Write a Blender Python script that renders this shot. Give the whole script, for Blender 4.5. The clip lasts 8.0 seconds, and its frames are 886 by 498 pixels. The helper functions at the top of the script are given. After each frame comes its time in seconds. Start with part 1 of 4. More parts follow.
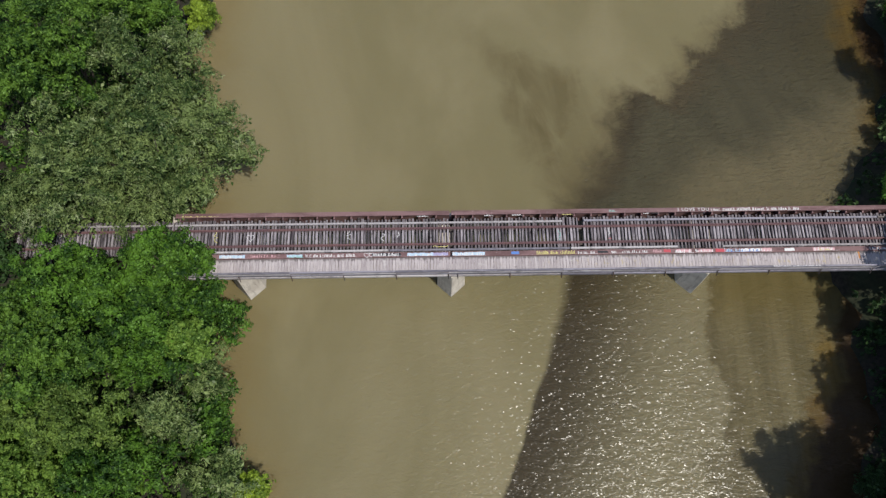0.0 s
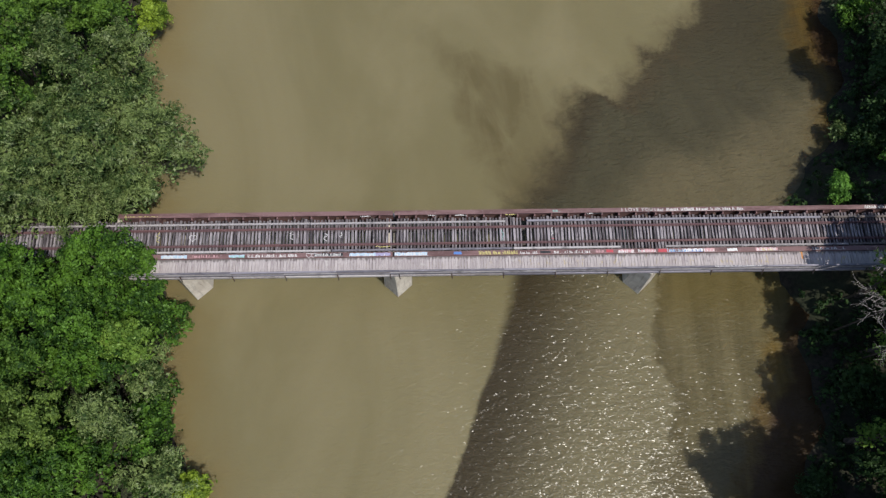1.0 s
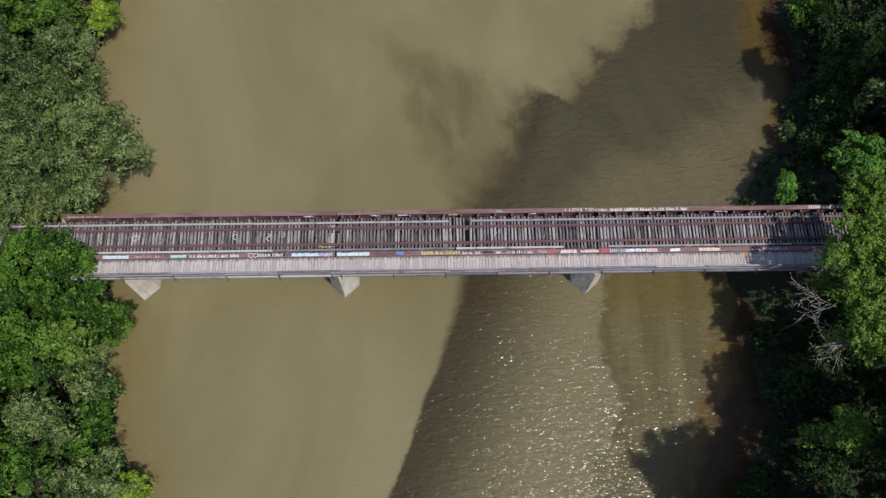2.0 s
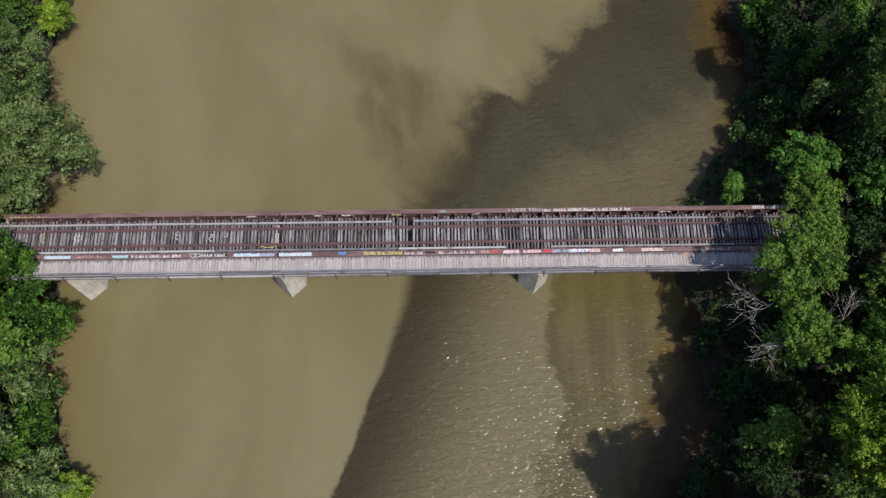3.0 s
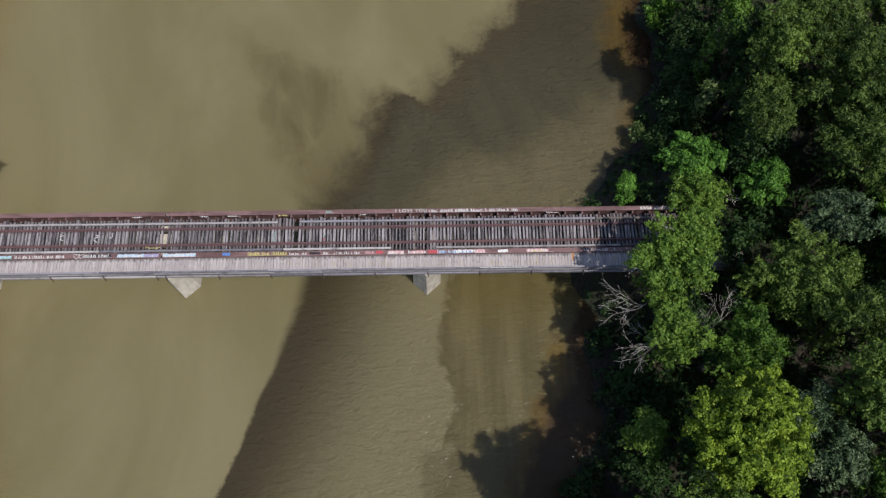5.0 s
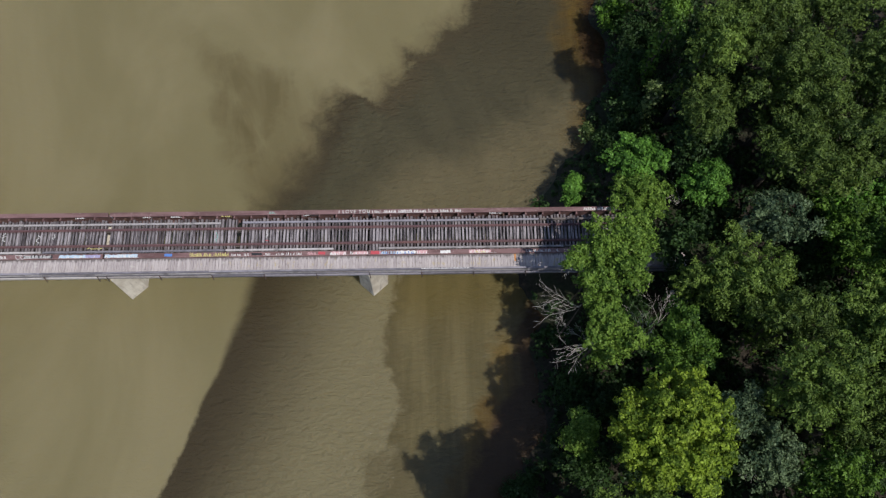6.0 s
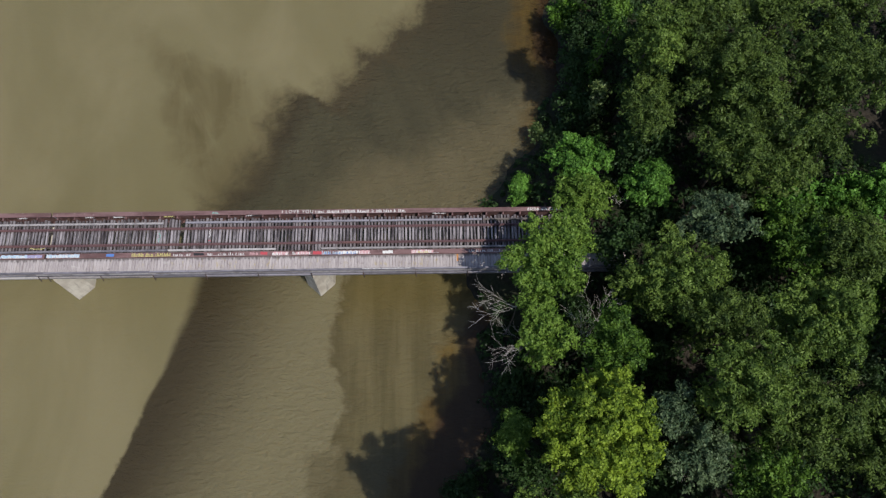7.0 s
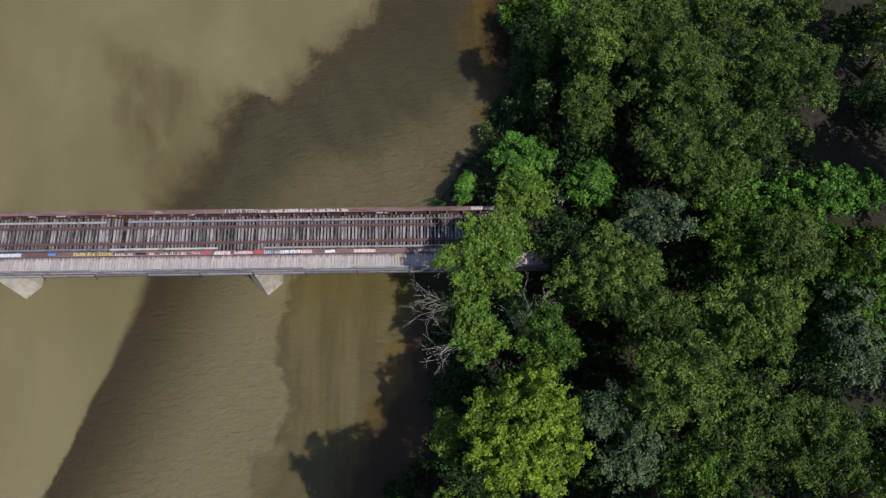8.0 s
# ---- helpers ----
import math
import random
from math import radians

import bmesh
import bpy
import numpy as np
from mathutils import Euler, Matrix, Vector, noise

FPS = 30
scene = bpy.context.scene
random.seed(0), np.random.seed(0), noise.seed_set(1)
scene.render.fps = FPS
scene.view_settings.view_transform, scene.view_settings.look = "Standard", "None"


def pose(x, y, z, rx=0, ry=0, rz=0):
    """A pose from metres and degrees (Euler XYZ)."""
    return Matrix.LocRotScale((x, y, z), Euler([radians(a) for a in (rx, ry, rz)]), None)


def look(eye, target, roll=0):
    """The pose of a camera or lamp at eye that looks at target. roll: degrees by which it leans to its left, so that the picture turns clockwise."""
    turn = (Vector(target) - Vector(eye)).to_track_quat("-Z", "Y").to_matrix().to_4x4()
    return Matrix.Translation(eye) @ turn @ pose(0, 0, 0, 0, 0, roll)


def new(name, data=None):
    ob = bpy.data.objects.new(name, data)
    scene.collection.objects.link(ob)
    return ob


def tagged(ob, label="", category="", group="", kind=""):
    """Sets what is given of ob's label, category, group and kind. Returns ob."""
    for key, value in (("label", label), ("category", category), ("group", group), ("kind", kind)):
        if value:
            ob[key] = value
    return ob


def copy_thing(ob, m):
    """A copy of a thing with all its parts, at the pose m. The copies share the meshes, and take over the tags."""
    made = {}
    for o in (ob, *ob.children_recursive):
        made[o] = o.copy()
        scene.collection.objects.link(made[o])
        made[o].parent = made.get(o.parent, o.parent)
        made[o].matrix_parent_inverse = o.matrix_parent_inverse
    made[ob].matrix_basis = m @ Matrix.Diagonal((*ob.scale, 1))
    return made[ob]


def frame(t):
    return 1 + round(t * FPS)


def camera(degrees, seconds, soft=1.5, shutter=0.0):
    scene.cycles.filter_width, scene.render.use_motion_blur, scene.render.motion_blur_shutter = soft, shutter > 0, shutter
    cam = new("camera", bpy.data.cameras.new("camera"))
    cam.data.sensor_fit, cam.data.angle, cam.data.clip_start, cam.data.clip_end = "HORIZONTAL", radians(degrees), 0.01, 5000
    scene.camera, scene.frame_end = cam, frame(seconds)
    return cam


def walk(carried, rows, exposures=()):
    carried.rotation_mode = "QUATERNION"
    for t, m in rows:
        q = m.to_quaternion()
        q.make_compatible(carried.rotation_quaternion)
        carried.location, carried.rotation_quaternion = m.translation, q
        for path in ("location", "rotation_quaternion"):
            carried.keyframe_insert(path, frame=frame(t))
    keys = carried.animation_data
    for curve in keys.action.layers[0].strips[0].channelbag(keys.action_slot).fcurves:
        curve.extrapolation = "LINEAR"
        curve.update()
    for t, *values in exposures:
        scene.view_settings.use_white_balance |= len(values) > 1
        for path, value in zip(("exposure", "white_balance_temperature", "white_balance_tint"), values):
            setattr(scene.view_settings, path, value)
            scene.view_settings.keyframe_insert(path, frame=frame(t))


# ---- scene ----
cam = camera(62.0, 8.0, soft=1.3)
# a drone slides sideways along the bridge, 67 m over the river, looking down and a little ahead across the stream
EYE_X, EYE_Y, EYE_Z, SPEED, DRIFT = -1.60, -21.536, 67.216, 4.9741, -0.051
NOD = [(0.0, 18.580), (2.0, 18.575), (4.0, 18.580), (4.7, 18.590), (6.0, 18.660), (7.5, 18.655), (8.0, 18.590)]
walk(cam, [(t, pose(EYE_X + SPEED * t, EYE_Y + DRIFT * t, EYE_Z) @ pose(0, 0, 0, 0, 0, -0.96) @ pose(0, 0, 0, 0, -0.449, 0) @ pose(0, 0, 0, tilt, 0, 0)) for t, tilt in NOD],
     exposures=[(0.0, 0.0), (8.0, -0.12)])

# ---- light: midday sun from the lower right of the plan, clear sky ----
SUN_TO = Vector((0.39, -0.31, 1.0)).normalized()
world = bpy.data.worlds.new("sky")
scene.world = world
world.use_nodes = True
wn = world.node_tree.nodes
sky = wn.new("ShaderNodeTexSky")
sky.sky_type = "NISHITA"
sky.sun_disc = False
sky.sun_elevation = math.asin(SUN_TO.z)
sky.sun_rotation = math.atan2(SUN_TO.x, SUN_TO.y)
world.node_tree.links.new(sky.outputs[0], wn["Background"].inputs[0])
wn["Background"].inputs[1].default_value = 0.115
sun = new("sun", bpy.data.lights.new("sun", "SUN"))
sun.data.energy = 3.6
sun.data.angle = radians(0.55)
sun.data.color = (1.0, 0.95, 0.87)
sun.matrix_basis = look(SUN_TO * 200, (0, 0, 0))


# ---- materials ----
class Nodes:
    """A small builder for node materials."""

    def __init__(self, name):
        self.mat = bpy.data.materials.new(name)
        self.mat.use_nodes = True
        self.tree = self.mat.node_tree
        self.bsdf = self.tree.nodes["Principled BSDF"]
        self.out = self.tree.nodes["Material Output"]

    def put(self, target, value):
        if isinstance(value, bpy.types.NodeSocket):
            self.tree.links.new(value, target)
        elif value is not None:
            if isinstance(value, tuple) and len(value) == 3 and target.type == "RGBA":
                value = (*value, 1)
            target.default_value = value

    def node(self, kind, *ins, **props):
        n = self.tree.nodes.new(kind)
        for k, v in props.items():
            setattr(n, k, v)
        for s, v in zip(n.inputs, ins):
            self.put(s, v)
        return n

    def math(self, op, a, b=None, c=None, clamp=False):
        n = self.tree.nodes.new("ShaderNodeMath")
        n.operation, n.use_clamp = op, clamp
        for s, v in zip(n.inputs, (a, b, c)):
            self.put(s, v)
        return n.outputs[0]

    def noise(self, vec, scale, detail=4.0, rough=0.55, distortion=0.0):
        n = self.tree.nodes.new("ShaderNodeTexNoise")
        self.put(n.inputs["Vector"], vec)
        for k, v in (("Scale", scale), ("Detail", detail), ("Roughness", rough), ("Distortion", distortion)):
            n.inputs[k].default_value = v
        return n.outputs["Fac"]

    def ramp(self, fac, lo, hi, a=0.0, b=1.0, smooth=True):
        n = self.tree.nodes.new("ShaderNodeMapRange")
        n.interpolation_type = "SMOOTHSTEP" if smooth else "LINEAR"
        for s, v in zip(n.inputs, (fac, lo, hi, a, b)):
            self.put(s, v)
        return n.outputs[0]

    def mix(self, fac, a, b, mode="MIX"):
        n = self.tree.nodes.new("ShaderNodeMix")
        n.data_type, n.blend_type = "RGBA", mode
        for s, v in zip((n.inputs[0], n.inputs[6], n.inputs[7]), (fac, a, b)):
            self.put(s, v)
        return n.outputs[2]

    def bump(self, height, strength, distance):
        n = self.tree.nodes.new("ShaderNodeBump")
        self.put(n.inputs["Strength"], strength)
        self.put(n.inputs["Distance"], distance)
        self.put(n.inputs["Height"], height)
        return n.outputs[0]

    def done(self, color=None, rough=None, normal=None, metal=None):
        for k, v in (("Base Color", color), ("Roughness", rough), ("Normal", normal), ("Metallic", metal)):
            if v is not None:
                self.put(self.bsdf.inputs[k], v)
        return self.mat


def random_of_object(m):
    return m.tree.nodes.new("ShaderNodeObjectInfo").outputs["Random"]


def timber(name, dark, light, grain=(1.2, 1.2, 1.2), stain=0.5):
    """Weathered sawn wood: grain along its length, darker damp stains, a shade of its own for each piece."""
    m = Nodes(name)
    geo = m.tree.nodes.new("ShaderNodeNewGeometry").outputs["Position"]
    g = m.node("ShaderNodeMapping", geo, None, None, grain).outputs[0]
    fibre = m.noise(g, 6.0, 6, 0.65)
    spots = m.noise(geo, 0.9, 5, 0.6)
    shade = m.math("MULTIPLY_ADD", random_of_object(m), 0.6, m.math("MULTIPLY", m.ramp(fibre, 0.3, 0.7), 0.5))
    col = m.mix(m.ramp(shade, 0.1, 0.95), dark, light)
    col = m.mix(m.math("MULTIPLY", m.ramp(spots, 0.5, 0.72), stain), col, tuple(c * 0.4 for c in dark))
    return m.done(col, 0.85, m.bump(fibre, 0.5, 0.01))


def tie_timber():
    """Old creosoted ties: pale weathered ridges between dark splits, black rot, rust run off the rails."""
    m = Nodes("weathered_tie")
    geo = m.tree.nodes.new("ShaderNodeNewGeometry").outputs["Position"]
    split = m.noise(m.node("ShaderNodeMapping", geo, None, None, (15.0, 0.8, 4.0)).outputs[0], 1.0, 4, 0.7)
    rot = m.noise(m.node("ShaderNodeMapping", geo, None, None, (2.4, 1.3, 1.0)).outputs[0], 1.5, 5, 0.65)
    own = random_of_object(m)
    col = m.mix(m.ramp(m.math("MULTIPLY_ADD", own, 0.52, m.ramp(split, 0.34, 0.64, 0.0, 0.56)), 0.14, 1.0), (0.048, 0.039, 0.045), (0.385, 0.350, 0.370))
    col = m.mix(m.math("MULTIPLY", m.ramp(rot, 0.56, 0.68), 0.7), col, (0.020, 0.015, 0.017))
    y = m.math("ABSOLUTE", m.node("ShaderNodeSeparateXYZ", geo).outputs[1])
    run = m.ramp(m.math("ADD", m.math("ABSOLUTE", m.math("SUBTRACT", y, 0.73)), m.math("MULTIPLY", m.math("SUBTRACT", split, 0.5), 0.35)), 0.30, 0.08)
    col = m.mix(m.math("MULTIPLY", run, 0.6), col, (0.060, 0.030, 0.032))
    ends = m.ramp(m.math("ADD", y, m.math("MULTIPLY", m.math("SUBTRACT", rot, 0.5), 0.8)), 0.80, 1.05)
    col = m.mix(m.math("MULTIPLY", ends, 0.45), col, (0.070, 0.054, 0.058))
    return m.done(col, 0.88, m.bump(split, 0.6, 0.015))


def plank_timber():
    """Grey footway boards: grain, a shade for each board, yellowed and pale paint spatter, dark damp spots."""
    m = Nodes("grey_plank")
    geo = m.tree.nodes.new("ShaderNodeNewGeometry").outputs["Position"]
    grain = m.noise(m.node("ShaderNodeMapping", geo, None, None, (16.0, 1.0, 4.0)).outputs[0], 1.0, 5, 0.65)
    col = m.mix(m.ramp(m.math("MULTIPLY_ADD", random_of_object(m), 0.34, m.math("MULTIPLY", m.ramp(grain, 0.32, 0.68), 0.6)), -0.05, 0.95), (0.31, 0.27, 0.275), (0.535, 0.485, 0.485))
    reach = m.ramp(m.node("ShaderNodeSeparateXYZ", geo).outputs[0], 4.0, 14.0, 0.25, 1.0)
    spatter = m.noise(m.node("ShaderNodeMapping", geo, None, None, (2.6, 1.1, 1.0)).outputs[0], 1.2, 5, 0.7)
    col = m.mix(m.math("MULTIPLY", m.math("MULTIPLY", m.ramp(spatter, 0.56, 0.68), reach), 0.55), col, (0.46, 0.36, 0.14))
    blot = m.noise(geo, 2.1, 5, 0.7)
    col = m.mix(m.math("MULTIPLY", m.ramp(blot, 0.60, 0.70), 0.55), col, (0.12, 0.10, 0.10))
    pale = m.noise(geo, 1.3, 6, 0.7, 0.8)
    col = m.mix(m.math("MULTIPLY", m.ramp(pale, 0.60, 0.70), 0.5), col, (0.62, 0.60, 0.58))
    # black drips off the girder along the inner ends of the boards
    inner_end = m.math("ADD", m.node("ShaderNodeSeparateXYZ", geo).outputs[1], m.math("MULTIPLY", m.math("SUBTRACT", m.noise(m.node("ShaderNodeMapping", geo, None, None, (5.0, 1.0, 1.0)).outputs[0], 1.0, 4, 0.7), 0.5), 1.1))
    col = m.mix(m.ramp(inner_end, -2.22, -1.98, 0.0, 0.75), col, (0.085, 0.070, 0.068))
    return m.done(col, 0.85, m.bump(grain, 0.4, 0.01))


def rusty(name, base, rust, pale, rough=0.75):
    """Old steel with failing paint: rust blotches and chalky patches."""
    m = Nodes(name)
    geo = m.tree.nodes.new("ShaderNodeNewGeometry").outputs["Position"]
    big = m.noise(m.node("ShaderNodeMapping", geo, None, None, (0.35, 1.6, 1.6)).outputs[0], 1.0, 5, 0.6)
    small = m.noise(geo, 5.0, 6, 0.7)
    col = m.mix(m.ramp(big, 0.42, 0.62), base, rust)
    col = m.mix(m.math("MULTIPLY", m.ramp(small, 0.55, 0.75), 0.6), col, pale)
    return m.done(col, rough, m.bump(small, 0.4, 0.01))


def concrete_mat():
    m = Nodes("weathered_concrete")
    geo = m.tree.nodes.new("ShaderNodeNewGeometry").outputs["Position"]
    big = m.noise(geo, 0.7, 5, 0.6)
    fine = m.noise(geo, 6.0, 6, 0.7)
    streak = m.noise(m.node("ShaderNodeMapping", geo, None, None, (2.5, 2.5, 0.3)).outputs[0], 1.3, 4, 0.6)
    col = m.mix(m.ramp(big, 0.35, 0.7), (0.48, 0.43, 0.37), (0.64, 0.60, 0.53))
    col = m.mix(m.math("MULTIPLY", m.ramp(streak, 0.5, 0.72), 0.55), col, (0.17, 0.14, 0.12))
    col = m.mix(m.math("MULTIPLY", m.ramp(fine, 0.55, 0.8), 0.4), col, (0.24, 0.21, 0.18))
    return m.done(col, 0.9, m.bump(fine, 0.5, 0.02))


def paint(name, color, rough=0.6):
    """Thin spray paint, rubbed through in places."""
    m = Nodes(name)
    geo = m.tree.nodes.new("ShaderNodeNewGeometry").outputs["Position"]
    worn = m.noise(geo, 7.0, 5, 0.7)
    col = m.mix(m.math("MULTIPLY", m.ramp(worn, 0.5, 0.75), 0.6), color, tuple(0.5 * c + 0.05 for c in color))
    return m.done(col, rough)


def leaf_mat(name, dark, light, spread=0.35, sheen=0.6, silver=0.0):
    """Leaves: one colour for a leaf, drifting from bough to bough, and light shining through."""
    m = Nodes(name)
    isl = m.tree.nodes.new("ShaderNodeNewGeometry")
    drift = m.noise(isl.outputs["Position"], 0.8, 4, 0.65)
    f = m.math("ADD", m.math("MULTIPLY", m.math("SUBTRACT", isl.outputs["Random Per Island"], 0.5), spread * 1.6), m.ramp(m.math("ADD", m.math("MULTIPLY", drift, 0.6), m.math("MULTIPLY", m.noise(isl.outputs["Position"], 0.28, 2, 0.5), 0.4)), 0.36, 0.66), clamp=True)
    col = m.mix(f, dark, light)
    # highlights painted in: a few random leaves are paler, like shining ones
    col = m.mix(m.math("MULTIPLY", m.ramp(isl.outputs["Random Per Island"], 0.93, 0.96), 0.5), col, (light[0] * 1.25 + 0.05, light[1] * 1.2 + 0.05, light[2] * 1.3 + 0.06))
    if silver:
        # gusts turn whole sprays over to their silvery side
        gust = m.ramp(m.noise(isl.outputs["Position"], 0.55, 3, 0.6), 0.54, 0.66)
        col = m.mix(m.math("MULTIPLY", m.math("MULTIPLY", gust, m.ramp(isl.outputs["Random Per Island"], 0.35, 0.6)), silver), col, (0.37, 0.41, 0.26))
    glow = m.node("ShaderNodeBsdfTranslucent", m.mix(0.5, col, (light[0] * 1.3, light[1] * 1.3, light[2] * 0.5)))
    m.done(col, sheen)
    m.bsdf.inputs["Specular IOR Level"].default_value = 0.22
    both = m.node("ShaderNodeMixShader", 0.15, m.bsdf.outputs[0], glow.outputs[0])
    m.tree.links.new(both.outputs[0], m.out.inputs["Surface"])
    return m.mat


def bark_mat(name, dark, light):
    m = Nodes(name)
    geo = m.tree.nodes.new("ShaderNodeNewGeometry").outputs["Position"]
    r = m.noise(m.node("ShaderNodeMapping", geo, None, None, (6, 6, 1.2)).outputs[0], 2.0, 5, 0.65)
    return m.done(m.mix(m.ramp(r, 0.35, 0.68), dark, light), 0.9, m.bump(r, 0.8, 0.03))


def ground_mat():
    m = Nodes("forest_soil")
    geo = m.tree.nodes.new("ShaderNodeNewGeometry").outputs["Position"]
    big, fine = m.noise(geo, 0.22, 5, 0.6), m.noise(geo, 3.0, 6, 0.7)
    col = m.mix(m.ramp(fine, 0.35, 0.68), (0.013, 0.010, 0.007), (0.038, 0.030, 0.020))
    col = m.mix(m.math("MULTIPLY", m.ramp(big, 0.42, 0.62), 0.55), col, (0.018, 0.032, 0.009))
    return m.done(col, 0.95, m.bump(fine, 0.8, 0.08))


def curve_of(m, value, points, lo, hi, sharp=False):
    """A smooth (or angular) curve through (input, output) points, input from lo to hi metres."""
    outs = [p[1] for p in points]
    low, high = min(outs) - 5, max(outs) + 5
    n = m.tree.nodes.new("ShaderNodeFloatCurve")
    c = n.mapping.curves[0]
    while len(c.points) < len(points):
        c.points.new(0.5, 0.5)
    for p, (q, r) in zip(c.points, points):
        p.location = ((q - lo) / (hi - lo), (r - low) / (high - low))
        if sharp:
            p.handle_type = "VECTOR"
    n.mapping.update()
    m.put(n.inputs["Value"], m.ramp(value, lo, hi, smooth=False))
    return m.math("MULTIPLY_ADD", n.outputs[0], high - low, low)


def water_mat():
    """Muddy river: silty tan water on the west side of a drifting front, clearer dark water behind it, orange shallows at the east bank, wind ripples."""
    m = Nodes("muddy_water")
    geo = m.tree.nodes.new("ShaderNodeNewGeometry").outputs["Position"]
    sep = m.node("ShaderNodeSeparateXYZ", geo).outputs
    x, y = sep[0], sep[1]
    north = m.ramp(y, 0, 3)
    south = m.math("SUBTRACT", 1.0, north)

    def centred(scale, size, detail=4.0, warp=0.8, vec=geo):
        return m.math("MULTIPLY", m.math("SUBTRACT", m.noise(vec, scale, detail, 0.58, warp), 0.5), size)

    def line(ox, oy, ax, ay):
        """Distance along a direction from an origin."""
        return m.math("ADD", m.math("MULTIPLY", m.math("SUBTRACT", x, ox), ax), m.math("MULTIPLY", m.math("SUBTRACT", y, oy), ay))

    eddy = centred(0.13, 1.0, 5, 1.4)
    # the front south of the bridge runs in one clean bow, north of it in a ragged slant with teeth
    bow = curve_of(m, y, [(-80, -22), (-21.6, 4.1), (-17.3, 6.0), (-13.9, 7.2), (-10.3, 8.6), (-5.6, 10.1), (-2.3, 11.0), (5, 12.5), (80, 30)], -80, 80)
    d_south = m.math("ADD", m.math("SUBTRACT", x, bow), m.math("ADD", centred(0.3, 1.0), m.math("MULTIPLY", centred(1.1, 0.7), m.ramp(y, -12, -20))))
    u, v = line(13, 5.7, 0.646, 0.763), line(13, 5.7, 0.763, -0.646)
    teeth = curve_of(m, m.math("ADD", u, m.math("ADD", centred(0.35, 1.6), centred(1.2, 0.7))), [(-20, 1.0), (0, 0.0), (6.9, -0.9), (11.5, -3.3), (13.8, -2.6), (14.8, 0.2), (17.2, -0.3), (18.7, 0.2), (21.6, -1.0), (22.8, 0.9), (25.8, -0.5), (28.3, 1.0), (31, 0.0), (60, 1.0)], -20, 60, True)
    d_north = m.math("ADD", m.math("SUBTRACT", v, teeth), m.math("ADD", centred(0.45, 3.6, 2, 0.6), centred(1.3, 1.5, 2, 1.2)))
    d = m.math("ADD", m.math("MULTIPLY", d_south, south), m.math("MULTIPLY", d_north, north))
    soft = m.math("ADD", m.math("MULTIPLY", south, m.ramp(y, -14, -2, 0.25, 0.8)), m.math("MULTIPLY", north, m.ramp(u, 3, 14, 2.6, 0.9)))
    edge = m.ramp(d, m.math("MULTIPLY", soft, -1.0), soft)
    # silt: broad clouds drawn out along the stream
    cloud = m.noise(m.node("ShaderNodeMapping", geo, None, None, (1.0, 0.45, 1)).outputs[0], 0.07, 4, 0.55, 0.7)
    silt = m.mix(m.ramp(cloud, 0.35, 0.68), (0.166, 0.144, 0.074), (0.203, 0.176, 0.097))
    # brush strokes of darker water ahead of the northern front
    bent = m.node("ShaderNodeCombineXYZ", m.math("ADD", x, m.math("MULTIPLY", y, 0.28)), m.math("MULTIPLY", y, 0.26), 0.0).outputs[0]
    stroke = m.noise(bent, 0.33, 4, 0.55, 0.9)
    from_left = m.ramp(m.math("ADD", line(10.2, 6.0, 0.93, 0.36), centred(0.2, 6.0)), -2.0, 3.5)
    from_top = m.ramp(m.math("ADD", line(3.6, 26.3, -0.45, -0.89), centred(0.25, 5.0)), -0.6, 3.2)
    gap = m.math("ADD", m.ramp(m.math("ADD", d, centred(0.3, 3.0)), -4.2, -6.5, 0.5, 1.0), m.ramp(u, 7, -1, 0.0, 0.65))
    veil = m.math("MULTIPLY", m.math("MULTIPLY", from_left, from_top), m.math("MULTIPLY", m.ramp(stroke, 0.28, 0.58, 0.35, 1.0), gap))
    silt = m.mix(m.math("MULTIPLY", m.math("MULTIPLY", veil, north), 0.88), silt, (0.106, 0.087, 0.040))
    fringe = m.math("MULTIPLY", m.math("MULTIPLY", m.ramp(m.math("ADD", d, centred(0.5, 2.2, 4, 1.2, bent)), -3.4, 0.0), north), m.ramp(u, 20, 8, 0.45, 0.85))
    silt = m.mix(fringe, silt, (0.098, 0.080, 0.040))
    left_depth = m.math("ADD", m.math("SUBTRACT", x, curve_of(m, y, BANK_LEFT, -80, 80)), m.math("MULTIPLY", eddy, 6.0))
    silt = m.mix(m.math("MULTIPLY", m.ramp(left_depth, 7.0, 0.5), 0.5), silt, (0.165, 0.120, 0.048))
    # clear water north of the bridge: brown just behind the front, greyer further in, tan towards the bank
    murk = m.noise(bent, 0.22, 5, 0.6, 0.8)
    grey = m.mix(m.ramp(murk, 0.3, 0.7), (0.060, 0.054, 0.031), (0.073, 0.065, 0.037))
    grey = m.mix(m.ramp(m.math("ADD", d, m.math("MULTIPLY", y, -0.6)), 0.0, 9.0), grey, m.mix(m.ramp(murk, 0.3, 0.7), (0.116, 0.098, 0.054), (0.134, 0.113, 0.063)))
    clear_north = m.mix(m.ramp(m.math("ADD", d, centred(0.5, 2.0)), 3.6, 0.3), grey, m.mix(m.ramp(u, 10, 18), (0.046, 0.037, 0.021), (0.078, 0.062, 0.034)))
    clear_north = m.mix(m.ramp(y, 15, 27, 0.0, 0.6), clear_north, (0.047, 0.039, 0.021))
    # clear water south of it: dark behind the front, clouding over, then a second billowing front and olive water beyond
    clear_south = m.mix(m.ramp(d, 0.6, 13.0), (0.048, 0.038, 0.021), (0.165, 0.143, 0.080))
